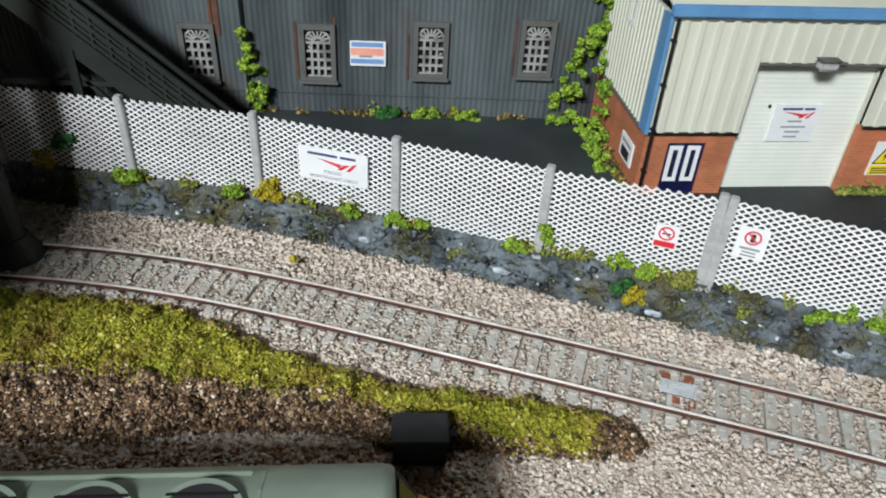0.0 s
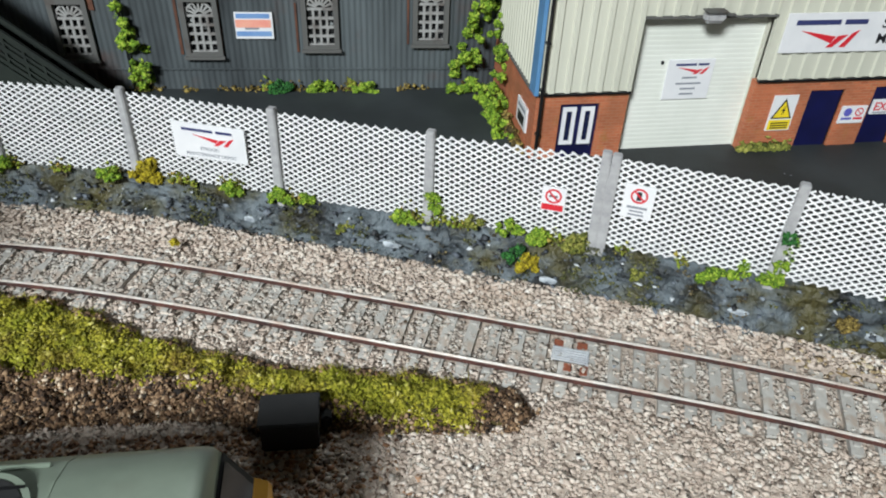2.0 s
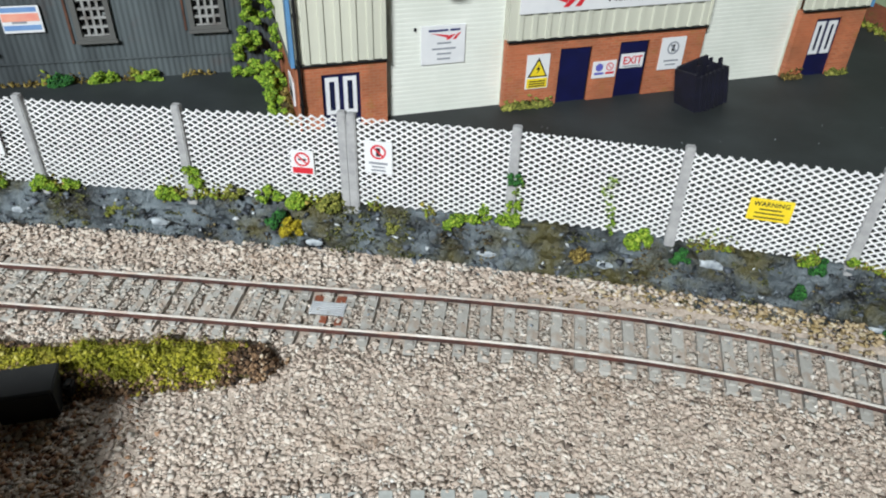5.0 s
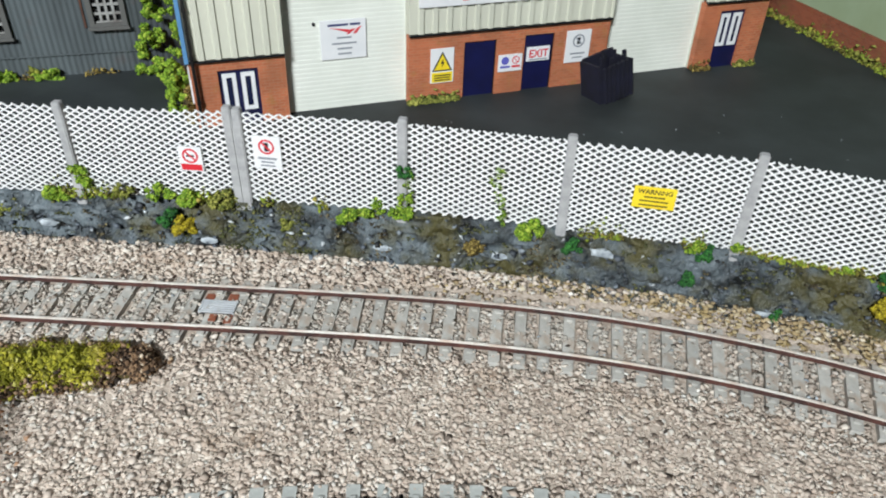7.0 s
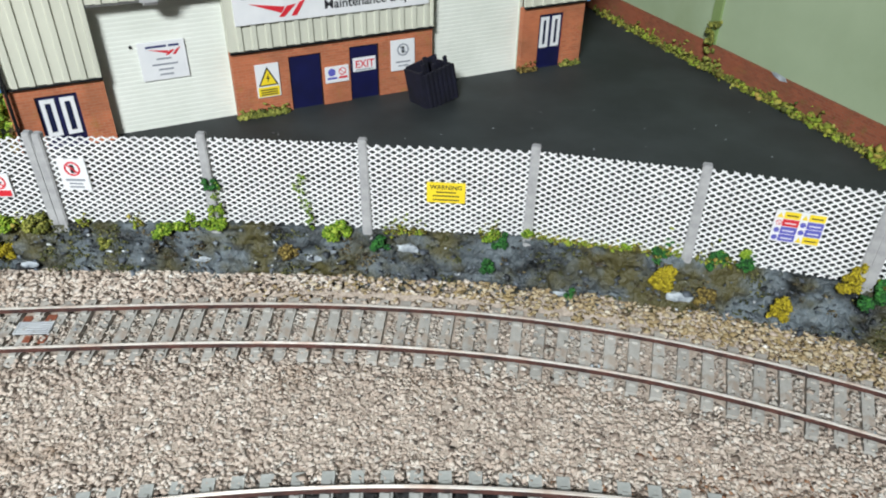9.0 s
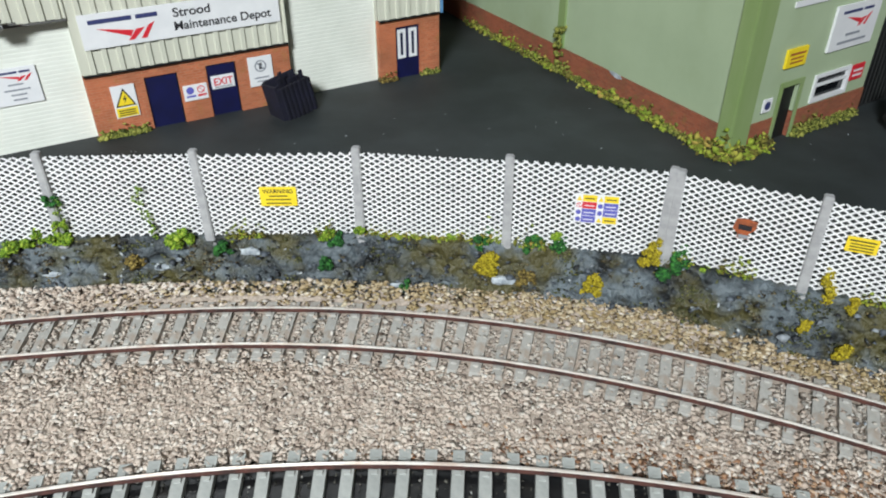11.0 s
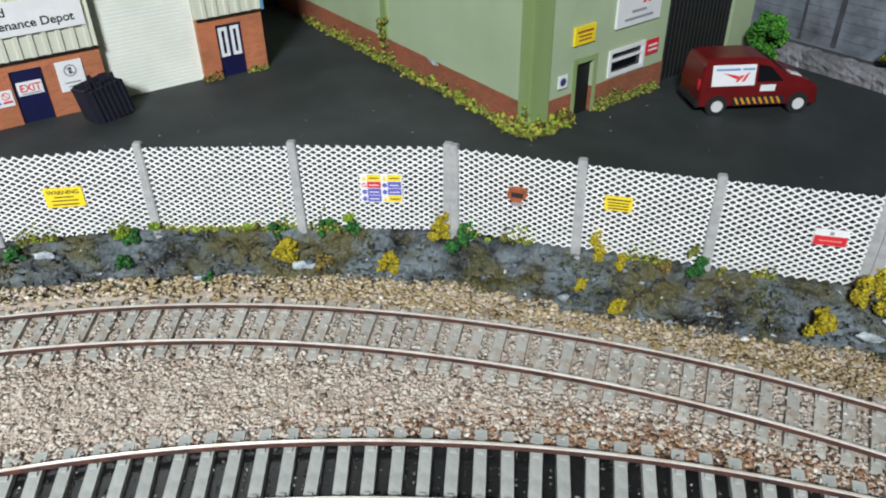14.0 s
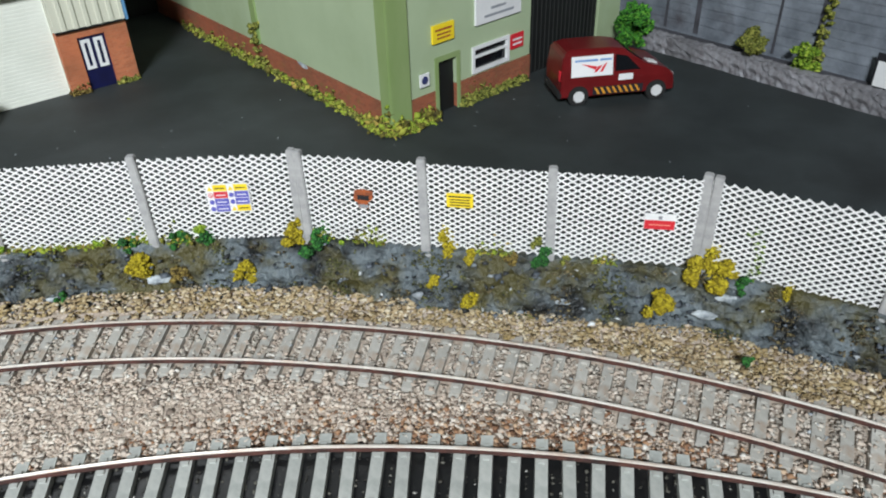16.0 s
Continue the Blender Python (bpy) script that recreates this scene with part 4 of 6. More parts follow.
for k, (left_m, right_m) in enumerate(((M_SIGNBLUE, M_YELLOW), (M_SIGNBLUE, M_SIGNBLUE), (M_RED, M_SIGNBLUE), (M_YELLOW, M_YELLOW))):
    z = 0.4 + 2.35 * k
    for x, m_ in ((0.3, left_m), (6.5, right_m)):
        bar("panel", x + 1.9, x + 6.0, z, z + 2.1, m_, s)
        bar("text_line", x + 2.5, x + 5.4, z + 0.85, z + 1.15, M_INK if m_ is M_YELLOW else M_WHITE, s, y=-0.71)
        if m_ is M_YELLOW:
            part("symbol", prism([(x + 0.2, z + 0.2), (x + 1.7, z + 0.2), (x + 0.95, z + 1.7)], -0.7, -0.6), M_YELLOW, s)
        elif m_ is M_RED:
            ring("symbol", x + 0.95, z + 0.95, 0.75, M_RED, s)
        else:
            part("symbol", cyl(x + 0.95, -0.66, z + 0.95, 0.75, 0.12, axis="Y", seg=16), M_SIGNBLUE, s)
s = thing("sign", on_fence(10, 16.6, 31.0), "small orange and black plaque on the fence", "sign")
part("board", prism([(0, 3.4), (0.6, 6.4), (3.0, 6.9), (6.2, 6.4), (6.0, 4.0), (4.4, 2.4), (4.6, 0.6), (1.6, 0.6), (1.4, 2.2)], -0.5, 0), M_ORANGE, s)
bar("dark_patch", 1.4, 5.0, 3.4, 5.0, M_INK, s, y=-0.5)
bar("pale_patch", 1.8, 4.6, 0.8, 1.9, M_GREYINK, s, y=-0.5)
s = sign(on_fence(11, 6.8, 34.4), 7.8, 4.5, "yellow warning sign with black text lines, on the fence", M_YELLOW)
for z in (0.6, 1.5, 2.4, 3.4):
    bar("text_line", 1.0 if z < 3 else 0.6, 6.8 if z < 3 else 7.2, z, z + 0.38, M_INK if z > 3 else M_FADEDINK, s)
s = sign(on_fence(12, 25.6, 31.0), 8.6, 5.0, "half white and half red notice on the fence")
bar("red_panel", 0.15, 8.45, 0.15, 3.0, M_RED, s)
bar("text_line", 1.4, 7.2, 1.5, 1.75, M_PINK, s, y=-0.7)
bar("symbol", 3.8, 4.8, 3.4, 4.4, M_GREYINK, s)


for bay, u, z in ((7, 29.5, 42.6), (12, 20.4, 42.0), (8, 36.0, 38.0)):
    x, y, _, deg = fence_frame(bay)
    d = math.radians(deg)
    bm = bmesh.new()
    bmesh.ops.create_icosphere(bm, subdivisions=2, radius=0.55)
    o = part("filler_dab", bm, M_WHITE, fence, "white dab of filler", smooth=True)
    o.matrix_basis = at(x + u * math.cos(d), y + u * math.sin(d), z, deg) @ Matrix.Diagonal((1.2, 0.8, 1.0, 1.0))

# ---- maintenance depot ----
DEPOT = at(36.0, 209.0, 0.0, 3.8)
depot = thing("depot_building", DEPOT, "cream clad depot on red brick base with white roller shutters", "building")
EAVE = 83.5


def ribbed(u0, u1, z0, z1, pitch=5.2, depth=0.7):
    return sheet(ribs(u0, u1, pitch, depth), z0, z1, 1.2)


# brick base, in three lengths, with door openings
for u0, u1, z1, doors in ((4.5, 35.0, 45.0, [(12.8, 25.8, YARD - 3, 41.6)]), (78.0, 158.0, 47.2, [(98.9, 111.6, YARD - 3, 43.4), (122.8, 135.0, YARD - 3, 43.9)]),
                          (200.2, 231.0, 49.6, [(208.4, 220.6, YARD - 3, 46.2)])):
    part("brick_base", wall_round(u0, u1, YARD - 3, z1, 0.0, 3.0, doors), M_BRICK, depot, "weathered red brick base")
    # Black strip paints the shadow line below the cladding's edge.
    part("drip_strip", box(u0, u1, -1.3, 0.0, z1 + 0.05, z1 + 0.8), M_BLACKPIPE, depot, "black strip for the shadow line under the cladding")
for u0, u1, z0 in ((4.5, 35.0, 45.9), (35.0, 78.0, 69.6), (78.0, 158.0, 48.1), (158.0, 200.2, 69.6), (200.2, 231.0, 50.5)):
    o = part("cladding", ribbed(u0 + 0.02, u1 - 0.02, z0, EAVE), M_CREAM, depot, "ribbed cream cladding")
    o.matrix_basis = pose(0, -0.0006, 0)
part("lintel", box(35.0, 78.0, -1.2, 0.6, 68.8, 69.5), M_GREYTRIM, depot)
part("lintel", box(158.0, 200.2, -1.2, 0.6, 68.8, 69.5), M_GREYTRIM, depot)
# reveals and roller shutters
for u0, u1 in ((35.0, 78.0), (158.0, 200.2)):
    part("reveal", box(u0 - 1.0, u0 - 0.01, 3.02, 5.0, YARD - 3, 70), M_CREAM, depot)
    part("reveal", box(u1 + 0.01, u1 + 1.0, 3.02, 5.0, YARD - 3, 70), M_CREAM, depot)
    prof, z = [], YARD - 2.0
    while z < 70:
        prof += [(z, 4.10), (z + 1.2, 4.07), (z + 1.35, 4.14), (z + 1.5, 4.14)]
        z += 1.6
    bm = bmesh.new()
    rows = [[bm.verts.new((u, y, zz)) for zz, y in prof] for u in (u0, u1)]
    for i in range(len(prof) - 1):
        bm.faces.new((rows[0][i], rows[1][i], rows[1][i + 1], rows[0][i + 1]))
    back = [bm.verts.new((u, 5.6, zz)) for u, zz in ((u0, prof[0][0]), (u1, prof[0][0]), (u1, prof[-1][0]), (u0, prof[-1][0]))]
    bm.faces.new(back)
    bm.faces.new((rows[0][0], rows[1][0], back[1], back[0]))
    bm.faces.new((rows[0][-1], rows[1][-1], back[2], back[3]))
    part("roller_shutter", bm, M_SHUTTER, depot, "white slatted roller shutter")


part("shutter_handle", box(45.4, 46.3, 3.5, 4.05, 52.4, 53.6, bevel=0.15), M_INK, depot, "small black handle")


def blue_door(u0, u1, z1, glazed):
    d = part("door", box(u0, u1, 0.9, 1.8, YARD - 0.5, z1), M_NAVY, depot, "dark blue door")
    if glazed:
        mid = (u0 + u1) / 2
        for a, b in ((u0 + 1.2, mid - 0.8), (mid + 0.8, u1 - 1.2)):
            part("window_frame", wall_round(a, b, z1 - 14.6, z1 - 1.4, 0.5, 0.9, [(a + 1.35, b - 1.35, z1 - 13.2, z1 - 2.8)]), M_WHITE, d, "white frame")
            part("pane", box(a + 1.35, b - 1.35, 0.75, 0.88, z1 - 13.2, z1 - 2.8), M_DOORGLASS, d, "dark glass")
    else:
        part("edge_strip", box(u1 - 0.5, u1 - 0.1, 0.7, 0.9, YARD, z1 - 0.3), M_BLACKPIPE, d)
    return d


blue_door(12.8, 25.8, 41.6, True)
blue_door(98.9, 111.6, 43.4, False)
blue_door(122.8, 135.0, 43.9, False)
blue_door(208.4, 220.6, 46.2, True)
# eave, roof and corner trims
part("eave_band", box(3.4, 232.0, -2.6, 0.4, EAVE, EAVE + 3.4, bevel=0.4), M_BLUE, depot, "light blue eaves band")
part("gutter", box(3.8, 231.6, -1.6, -0.9, EAVE - 0.9, EAVE - 0.05), M_GREYTRIM, depot)
roof = bmesh.new()
q = [roof.verts.new(v) for v in ((3.4, -0.5, EAVE + 3.4), (232, -0.5, EAVE + 3.4), (232, 60, EAVE + 18), (3.4, 60, EAVE + 18), (3.4, -0.5, EAVE + 2.6), (232, -0.5, EAVE + 2.6), (232, 60, EAVE + 17), (3.4, 60, EAVE + 17))]
for f in ((0, 1, 2, 3), (7, 6, 5, 4), (0, 4, 5, 1), (1, 5, 6, 2), (2, 6, 7, 3), (3, 7, 4, 0)):
    roof.faces.new([q[i] for i in f])
part("roof", roof, M_CREAM, depot)
part("downpipe", cyl(5.6, -1.9, (YARD + EAVE) / 2, 0.55, EAVE - YARD, seg=12), M_BLACKPIPE, depot, "black downpipe")
for z in (32, 47, 62, 76):
    part("pipe_clip", box(4.9, 6.3, -2.5, -0.7, z, z + 0.7), M_BLACKPIPE, depot)
# left flank
part("brick_base", wall_round(-0.5, 56, YARD - 3, 45.4, 0, 3.0, []), M_BRICK, depot).matrix_basis = pose(4.5 * MM, 3.02 * MM, 0, 0, 0, 90) @ Matrix.Scale(-1, 4, (0, 1, 0)) @ Matrix.Scale(1, 4)
flank = part("cladding", sheet(ribs(0, 56, 3.0, 0.45), 45.6, EAVE, 1.2), M_CREAM, depot, "finely ribbed cream flank")
flank.matrix_basis = pose(4.2 * MM, 3.0 * MM, 0, 0, 0, 90) @ Matrix.Scale(-1, 4, (0, 1, 0)) @ pose(0, 0, 0)
part("corner_trim", box(3.2, 4.46, -1.5, 4.4, 45.4, EAVE), M_BLUE, depot, "light blue corner trim")
part("drip_strip", box(3.2, 4.1, 4.5, 58, 44.9, 45.7), M_GREYTRIM, depot)
w = part("window_frame", wall_round(27, 34, 70.5, 80, 0, 1.2, [(28, 33, 71.5, 79)]), M_WHITE, depot)
w.matrix_basis = pose(3.6 * MM, 0, 0, 0, 0, 90) @ Matrix.Scale(-1, 4, (0, 1, 0))
# right flank and blue corner pipe
part("side_wall", box(228.0, 230.98, 3.02, 60, YARD - 3, 49.6), M_BRICK, depot)
part("side_wall", box(228.4, 231.2, 3.02, 60, 49.7, EAVE), M_CREAM, depot)
part("back_wall", box(7.6, 227.9, 56, 59, YARD - 3, EAVE), M_CREAM, depot)
part("corner_trim", box(231.02, 232.2, -1.6, 3.0, 50.0, EAVE), M_BLUE, depot, "light blue corner trim")


def on_depot(u, z, y=-0.05):
    return DEPOT @ pose(u * MM, y * MM, z * MM)


# lamp over the shutter
lamp = thing("security_lamp", on_depot(54.5, 70.6, -1.2), "grey security lamp over the roller shutter", "lamp")
part("bracket", box(-1.0, 1.0, -2.0, 0.6, -0.6, 0.6), M_GREYTRIM, lamp)
part("housing", box(-3.2, 3.2, -5.6, -2.0, -1.6, 1.6, bevel=0.9), M_POST, lamp, "rounded grey housing")
part("visor", box(-3.4, 3.4, -6.0, -2.0, 1.62, 2.0, bevel=0.15), M_GREYTRIM, lamp)
part("arm", box(3.22, 7.5, -2.6, -1.6, -0.4, 0.3), M_GREYTRIM, lamp)

s = sign(on_depot(47.9, 40.4, 3.95), 15.8, 13.6, "white company notice on the roller shutter")
words("name_bar", 2.6, 13.8, 11.2, 12.6, M_INKBLUE, s)
arrows(3.4, 8.6, 10.8, 2.4, s)
for z, a, b in ((7.2, 5.6, 10.6), (5.2, 3.8, 12.4), (3.4, 5.6, 10.8), (1.6, 5.8, 10.4)):
    bar("text_line", a, b, z, z + 0.6, M_GREYINK, s)
s = sign(on_depot(81.0, 57.4, -1.35), 74.5, 12.6, "wide white depot name board with a red emblem")
words("name_bar", 3.2, 27.5, 8.2, 11.2, M_INKBLUE, s)
arrows(5.5, 1.6, 20.5, 5.6, s)
lettering("word", "Strood", 33.0, 7.6, 4.6, -0.62, M_INK, s, wide=14.0)
lettering("word", "Maintenance Depot", 32.6, 2.6, 4.6, -0.62, M_INK, s, wide=38.0)
s = sign(on_depot(86.0, 29.4), 8.8, 12.8, "white and yellow electrical danger sign on the brick base")
bar("yellow_panel", 0.45, 8.35, 0.4, 4.0, M_YELLOW, s)
for z in (0.9, 1.8, 2.7):
    bar("text_line", 1.3, 7.5, z, z + 0.4, M_INK, s, y=-0.7)
part("triangle", prism([(0.6, 4.5), (8.2, 4.5), (4.4, 11.8)], -0.72, -0.6), M_INK, s)
part("triangle", prism([(1.4, 5.0), (7.4, 5.0), (4.4, 10.7)], -0.82, -0.73), M_YELLOW, s)
part("flash", prism([(4.9, 9.2), (3.6, 7.3), (4.4, 7.4), (4.0, 5.7), (5.2, 7.9), (4.5, 7.8)], -0.9, -0.83), M_INK, s)
s = sign(on_depot(112.5, 31.0, -0.02), 9.5, 6.4, "small blue and white safety notice between the doors")
ring("ring", 6.9, 4.2, 1.5, M_RED, s)
part("disc", cyl(2.6, -0.66, 4.2, 1.5, 0.12, axis="Y"), M_SIGNBLUE, s)
bar("text_line", 0.8, 4.6, 1.4, 2.2, M_SIGNBLUE, s)
bar("text_line", 5.4, 8.8, 1.4, 2.2, M_RED, s)
s = sign(on_depot(124.2, 33.6, 0.85), 9.4, 5.4, "white exit sign on the blue door")
lettering("word", "EXIT", 0.8, 1.5, 4.2, -0.62, M_RED, s, wide=7.8)
bar("text_line", 1.0, 8.4, 0.5, 0.9, M_GREYINK, s)
s = sign(on_depot(139.8, 31.8), 10.2, 12.4, "white no-entry notice on the brick base")
ring("ring", 5.1, 8.4, 2.5, M_GREYINK, s)
bar("symbol", 4.5, 5.7, 7.1, 9.7, M_INK, s)
bar("text_line", 2.0, 8.2, 3.2, 3.8, M_GREYINK, s)
bar("text_line", 3.0, 7.2, 1.7, 2.2, M_GREYINK, s)
s = sign(DEPOT @ pose(4.44 * MM, 18.5 * MM, 28.5 * MM, 0, 0, -90), 12.0, 8.6, "small white notice with dark print on the depot's flank")
bar("picture", 2.0, 9.5, 1.0, 4.6, M_INK, s)
bar("text_line", 1.6, 10.4, 6.0, 7.2, M_GREYINK, s)

# ---- ribbed dark container by the doors ----
binm = thing("waste_container", at(185.4, 199.6, YARD - 1.0, 18.0) @ pose(-1.2 * MM, 0, 0, -6, -8, 0) @ Matrix.Diagonal((1.13, 1.0, 1.04, 1.0)), "battered navy black ribbed waste container against the depot", "container")
part("body", sheet([(x, y - 0.3) for x, y in ribs(0, 13.2, 1.9, 0.8, 0.5)], 0, 13.6, 1.2), M_BIN, binm)
part("side", box(-0.9, 0.0, -0.2, 10.0, 0, 14.8), M_BIN, binm)
part("side", box(13.2, 14.1, -0.2, 10.0, 0, 13.0), M_BIN, binm)
part("back", box(0.02, 13.18, 9.0, 10.0, 0, 15.4), M_BIN, binm)
part("floor", box(0.02, 13.18, 1.0, 8.98, 0, 1.0), M_BIN, binm)
for i in range(7):
    part("board", box(0.5 + i * 1.8, 1.9 + i * 1.8, 1.6 + (i % 3), 2.4 + (i % 3), 1.0, 14.4 + (i * 37 % 5) * 1.0), M_BIN, binm, "dark splintered board")

# ---- grey corrugated warehouse ----
ware = thing("warehouse", at(0, 266.3, 0), "grey corrugated iron warehouse with rust stains and latticed windows", "building")
WINS = [(-121.4, 33.6), (-77.2, 34.8), (-35.0, 37.4), (5.0, 39.4)]
x0, WT = -220.0, 112.0
edges = [(-220, -119.4)]
for i, (wx, wz) in enumerate(WINS):
    edges.append((wx + 11.8, WINS[i + 1][0] + 1.2 if i < 3 else 70))
for a, b in edges:
    part("corrugated_sheet", sheet(waves(a, b, 2.1, 0.3), YARD - 6, WT, 1.5), M_CORRU, ware)
for wx, wz in WINS:
    part("corrugated_sheet", sheet(waves(wx + 1.2, wx + 11.8, 2.1, 0.3), YARD - 6, wz + 1.2, 1.5), M_CORRU, ware)
    part("corrugated_sheet", sheet(waves(wx + 1.2, wx + 11.8, 2.1, 0.3), wz + 21.2, WT, 1.5), M_CORRU, ware)
    w = part("window", wall_round(wx, wx + 13.2, wz, wz + 22.6, -1.8, 1.2, [(wx + 1.8, wx + 11.4, wz + 2.2, wz + 20.6)]), M_GREYTRIM, ware, "rusty grey window frame")
    part("sill", box(wx - 0.6, wx + 13.8, -2.8, -1.82, wz - 0.2, wz + 1.1, bevel=0.15), M_GREYTRIM, w)
    lat = bmesh.new()
    for c in range(1, 4):
        box(wx + 1.8 + 9.6 * c / 4 - 0.45, wx + 1.8 + 9.6 * c / 4 + 0.45, -0.6, 0.4, wz + 2.2, wz + 15.4, bm=lat)
    for r in range(0, 5):
        z = wz + 2.2 + 3.3 * r
        box(wx + 1.8, wx + 11.4, -0.65, 0.45, z - 0.42, z + 0.42, bm=lat)
    for k in range(1, 8):
        a = math.pi * k / 8
        if k % 2 == 0 or k in (1, 7, 3, 5):
            beam((wx + 6.6 + 1.6 * math.cos(a), -0.1, wz + 15.6 + 1.6 * math.sin(a)), (wx + 6.6 + 4.9 * math.cos(a), -0.1, wz + 15.6 + 4.9 * math.sin(a)), 0.9, 0.7, bm=lat)
    for a0 in range(0, 12):
        a, b = math.pi * a0 / 12, math.pi * (a0 + 1) / 12
        for rr in (1.6, 4.7):
            beam((wx + 6.6 + rr * math.cos(a), -0.1, wz + 15.6 + rr * math.sin(a)), (wx + 6.6 + rr * math.cos(b), -0.1, wz + 15.6 + rr * math.sin(b)), 1.0, 0.75, bm=lat)
    part("lattice", lat, M_LATTICE, w, "dusty pale lattice glazing bars")
    part("pane", box(wx + 1.8, wx + 11.4, 0.9, 1.1, wz + 2.2, wz + 20.6), M_PANE, w, "dark cracked glass with pale flecks")
for x, z0_, z1_, w_ in ((-109.6, 33, 66, 1.1), (-108.2, 52, 70, 2.2), (-79.2, 36, 58, 1.0), (-64.6, 34, 60, 0.9), (-37.4, 37, 55, 0.8), (3.0, 40, 62, 0.7)):
    part("rust_streak", box(x, x + w_, -0.62, -0.5, z0_, z1_), M_STREAK, ware, "dark rust streak")
part("seam", box(-220, 68, -0.95, -0.72, 30.2, 30.8), M_CORRU, ware)
part("drainpipe", cyl(-97.7, -1.6, 66, 0.5, 92, seg=10), M_BLACKPIPE, ware, "thin dark drainpipe")
s = sign(at(-58.6, 265.4, 42.2), 13.4, 9.6, "faded white, pink and blue striped poster on the warehouse wall")
bar("band", 0.3, 12.7, 4.2, 7.0, M_PINK, s)
bar("band", 0.3, 12.7, 1.0, 2.8, M_PALEBLUE, s)
bar("band", 0.6, 12.4, 7.5, 9.2, M_PALEBLUE, s)
bar("text_line", 3.4, 8.4, 3.4, 4.2, M_GREYINK, s)

# ---- green building ----
GL = math.degrees(math.atan2(197, -2))
GR = math.degrees(math.atan2(9, 85))
green = thing("green_building", at(318.4, 92.0, 0, GR), "pale green industrial building on a mossy brick base", "building")
GH = 112.0
# front face: local x along the face, -y outward
part("wall", wall_round(0.02, 82, 33.0, GH, 0, 3.0, [(24.8, 35.2, 33.0, 44.4), (45.6, 66.6, 35.0, 44.2)]), M_GREENWALL, green)
part("brick_base", wall_round(0.02, 82, YARD - 3, 32.9, -0.5, 2.8, [(24.0, 36.0, YARD - 3, 32.9)]), M_BRICKD, green, "mossy dark brick base")
part("wall", box(82.05, 134.0, 0, 3.0, 84.0, GH), M_GREENWALL, green)
part("wall", box(134.0, 152.0, 0, 3.0, YARD - 3, GH), M_GREENWALL, green)
part("big_door", sheet([(81 + x, 2.0 + y) for x, y in ribs(0, 53, 3.0, 0.4)], YARD - 0.5, 83.9, 0.8), M_DOORBLACK, green, "tall black sliding door")
part("door_frame", wall_round(23.0, 37.0, YARD - 1, 46.4, -0.9, -0.52, [(24.8, 35.2, YARD - 1, 44.4)]), M_GREENDARK, green, "green door frame")
part("door", box(24.82, 35.18, 1.4, 2.2, YARD - 0.5, 44.38), M_DOORBLACK, green, "black door set back in the wall")
wn = part("window", wall_round(44.6, 67.6, 34.0, 45.2, -0.8, 0.6, [(46.0, 66.2, 35.4, 43.8)]), M_WHITE, green, "white window frame")
part("glazing_bar", box(46.0, 66.2, -0.6, 0.4, 40.2, 41.2), M_WHITE, wn)
part("pane", box(46.0, 66.2, 0.7, 0.9, 35.4, 43.8), M_GLASS, wn, "dark glass")
part("upper_window", box(20, 40, -0.6, -0.02, 74.0, 76.0), M_WHITE, green)
part("corner_trim", box(-0.9, 9.4, -1.3, -0.55, YARD - 1, GH, bevel=0.2), M_GREENDARK, green, "darker mossy green corner trim")
# left face runs away from the corner
left = pose(0, 0, 0, 0, 0, GL - GR)
for nm, bm, m_, lab in (("wall", box(0.5, 236, -2.98, 0.0, 33.8, GH), M_GREENWALL, ""), ("brick_base", box(0.5, 236, -2.8, 0.55, YARD - 3, 33.7), M_BRICKD, "mossy dark brick base"),
                        ("corner_trim", box(-1.2, 5.2, 0.6, 1.3, YARD - 1, GH, bevel=0.2), M_GREENDARK, "darker mossy green corner trim"),
                        ("worn_patch", prism([(60.5, 32.8), (64.0, 32.2), (67.5, 32.9), (69.5, 34.0), (66.5, 34.5), (62.0, 34.1)], 0.62, 0.8), M_PALEROCK, "bare pale patch where the paint has come off"),
                        ("pilaster", box(104, 109, 0.05, 1.0, 33.8, GH), M_GREENDARK, "moss streaked pilaster"), ("roof", box(0, 236, -160, 1.5, GH, GH + 3), M_GREENDARK, "")):
    part(nm, bm, m_, green, lab).matrix_basis = left


def on_green(u, z, y=-0.05):
    return green.matrix_world @ pose(u * MM, y * MM, z * MM)


bpy.context.view_layer.update()
s = sign(on_green(22.0, 52.0), 11.8, 7.0, "yellow notice on the green building", M_YELLOW, thick=1.0)
bar("text_line", 1.4, 10.4, 4.6, 5.4, M_ORANGE, s, y=-1.0)
bar("text_line", 2.2, 9.6, 3.0, 3.6, M_ORANGE, s, y=-1.0)
bar("text_line", 2.2, 9.6, 1.5, 2.1, M_ORANGE, s, y=-1.0)
s = sign(on_green(46.2, 53.6), 28.0, 17.0, "large white company board with a red emblem on the green building", thick=1.0)
words("name_bar", 4.0, 23.0, 13.2, 15.2, M_INKBLUE, s, y=-1.0)
arrows(7.0, 8.0, 16.0, 4.4, s, y=-1.0)
bar("text_line", 9.0, 18.0, 5.0, 6.0, M_GREYINK, s, y=-1.0)
bar("text_line", 5.0, 23.0, 2.2, 3.2, M_GREYINK, s, y=-1.0)
s = sign(on_green(68.6, 38.2), 8.4, 6.4, "small red notice beside the window", M_RED)
bar("text_line", 1.2, 7.2, 3.6, 4.4, M_WHITE, s)
bar("text_line", 1.2, 7.2, 1.6, 2.4, M_WHITE, s)
s = sign(on_green(14.4, 36.8, -0.55), 5.0, 5.2, "tiny white notice with a blue symbol by the door")
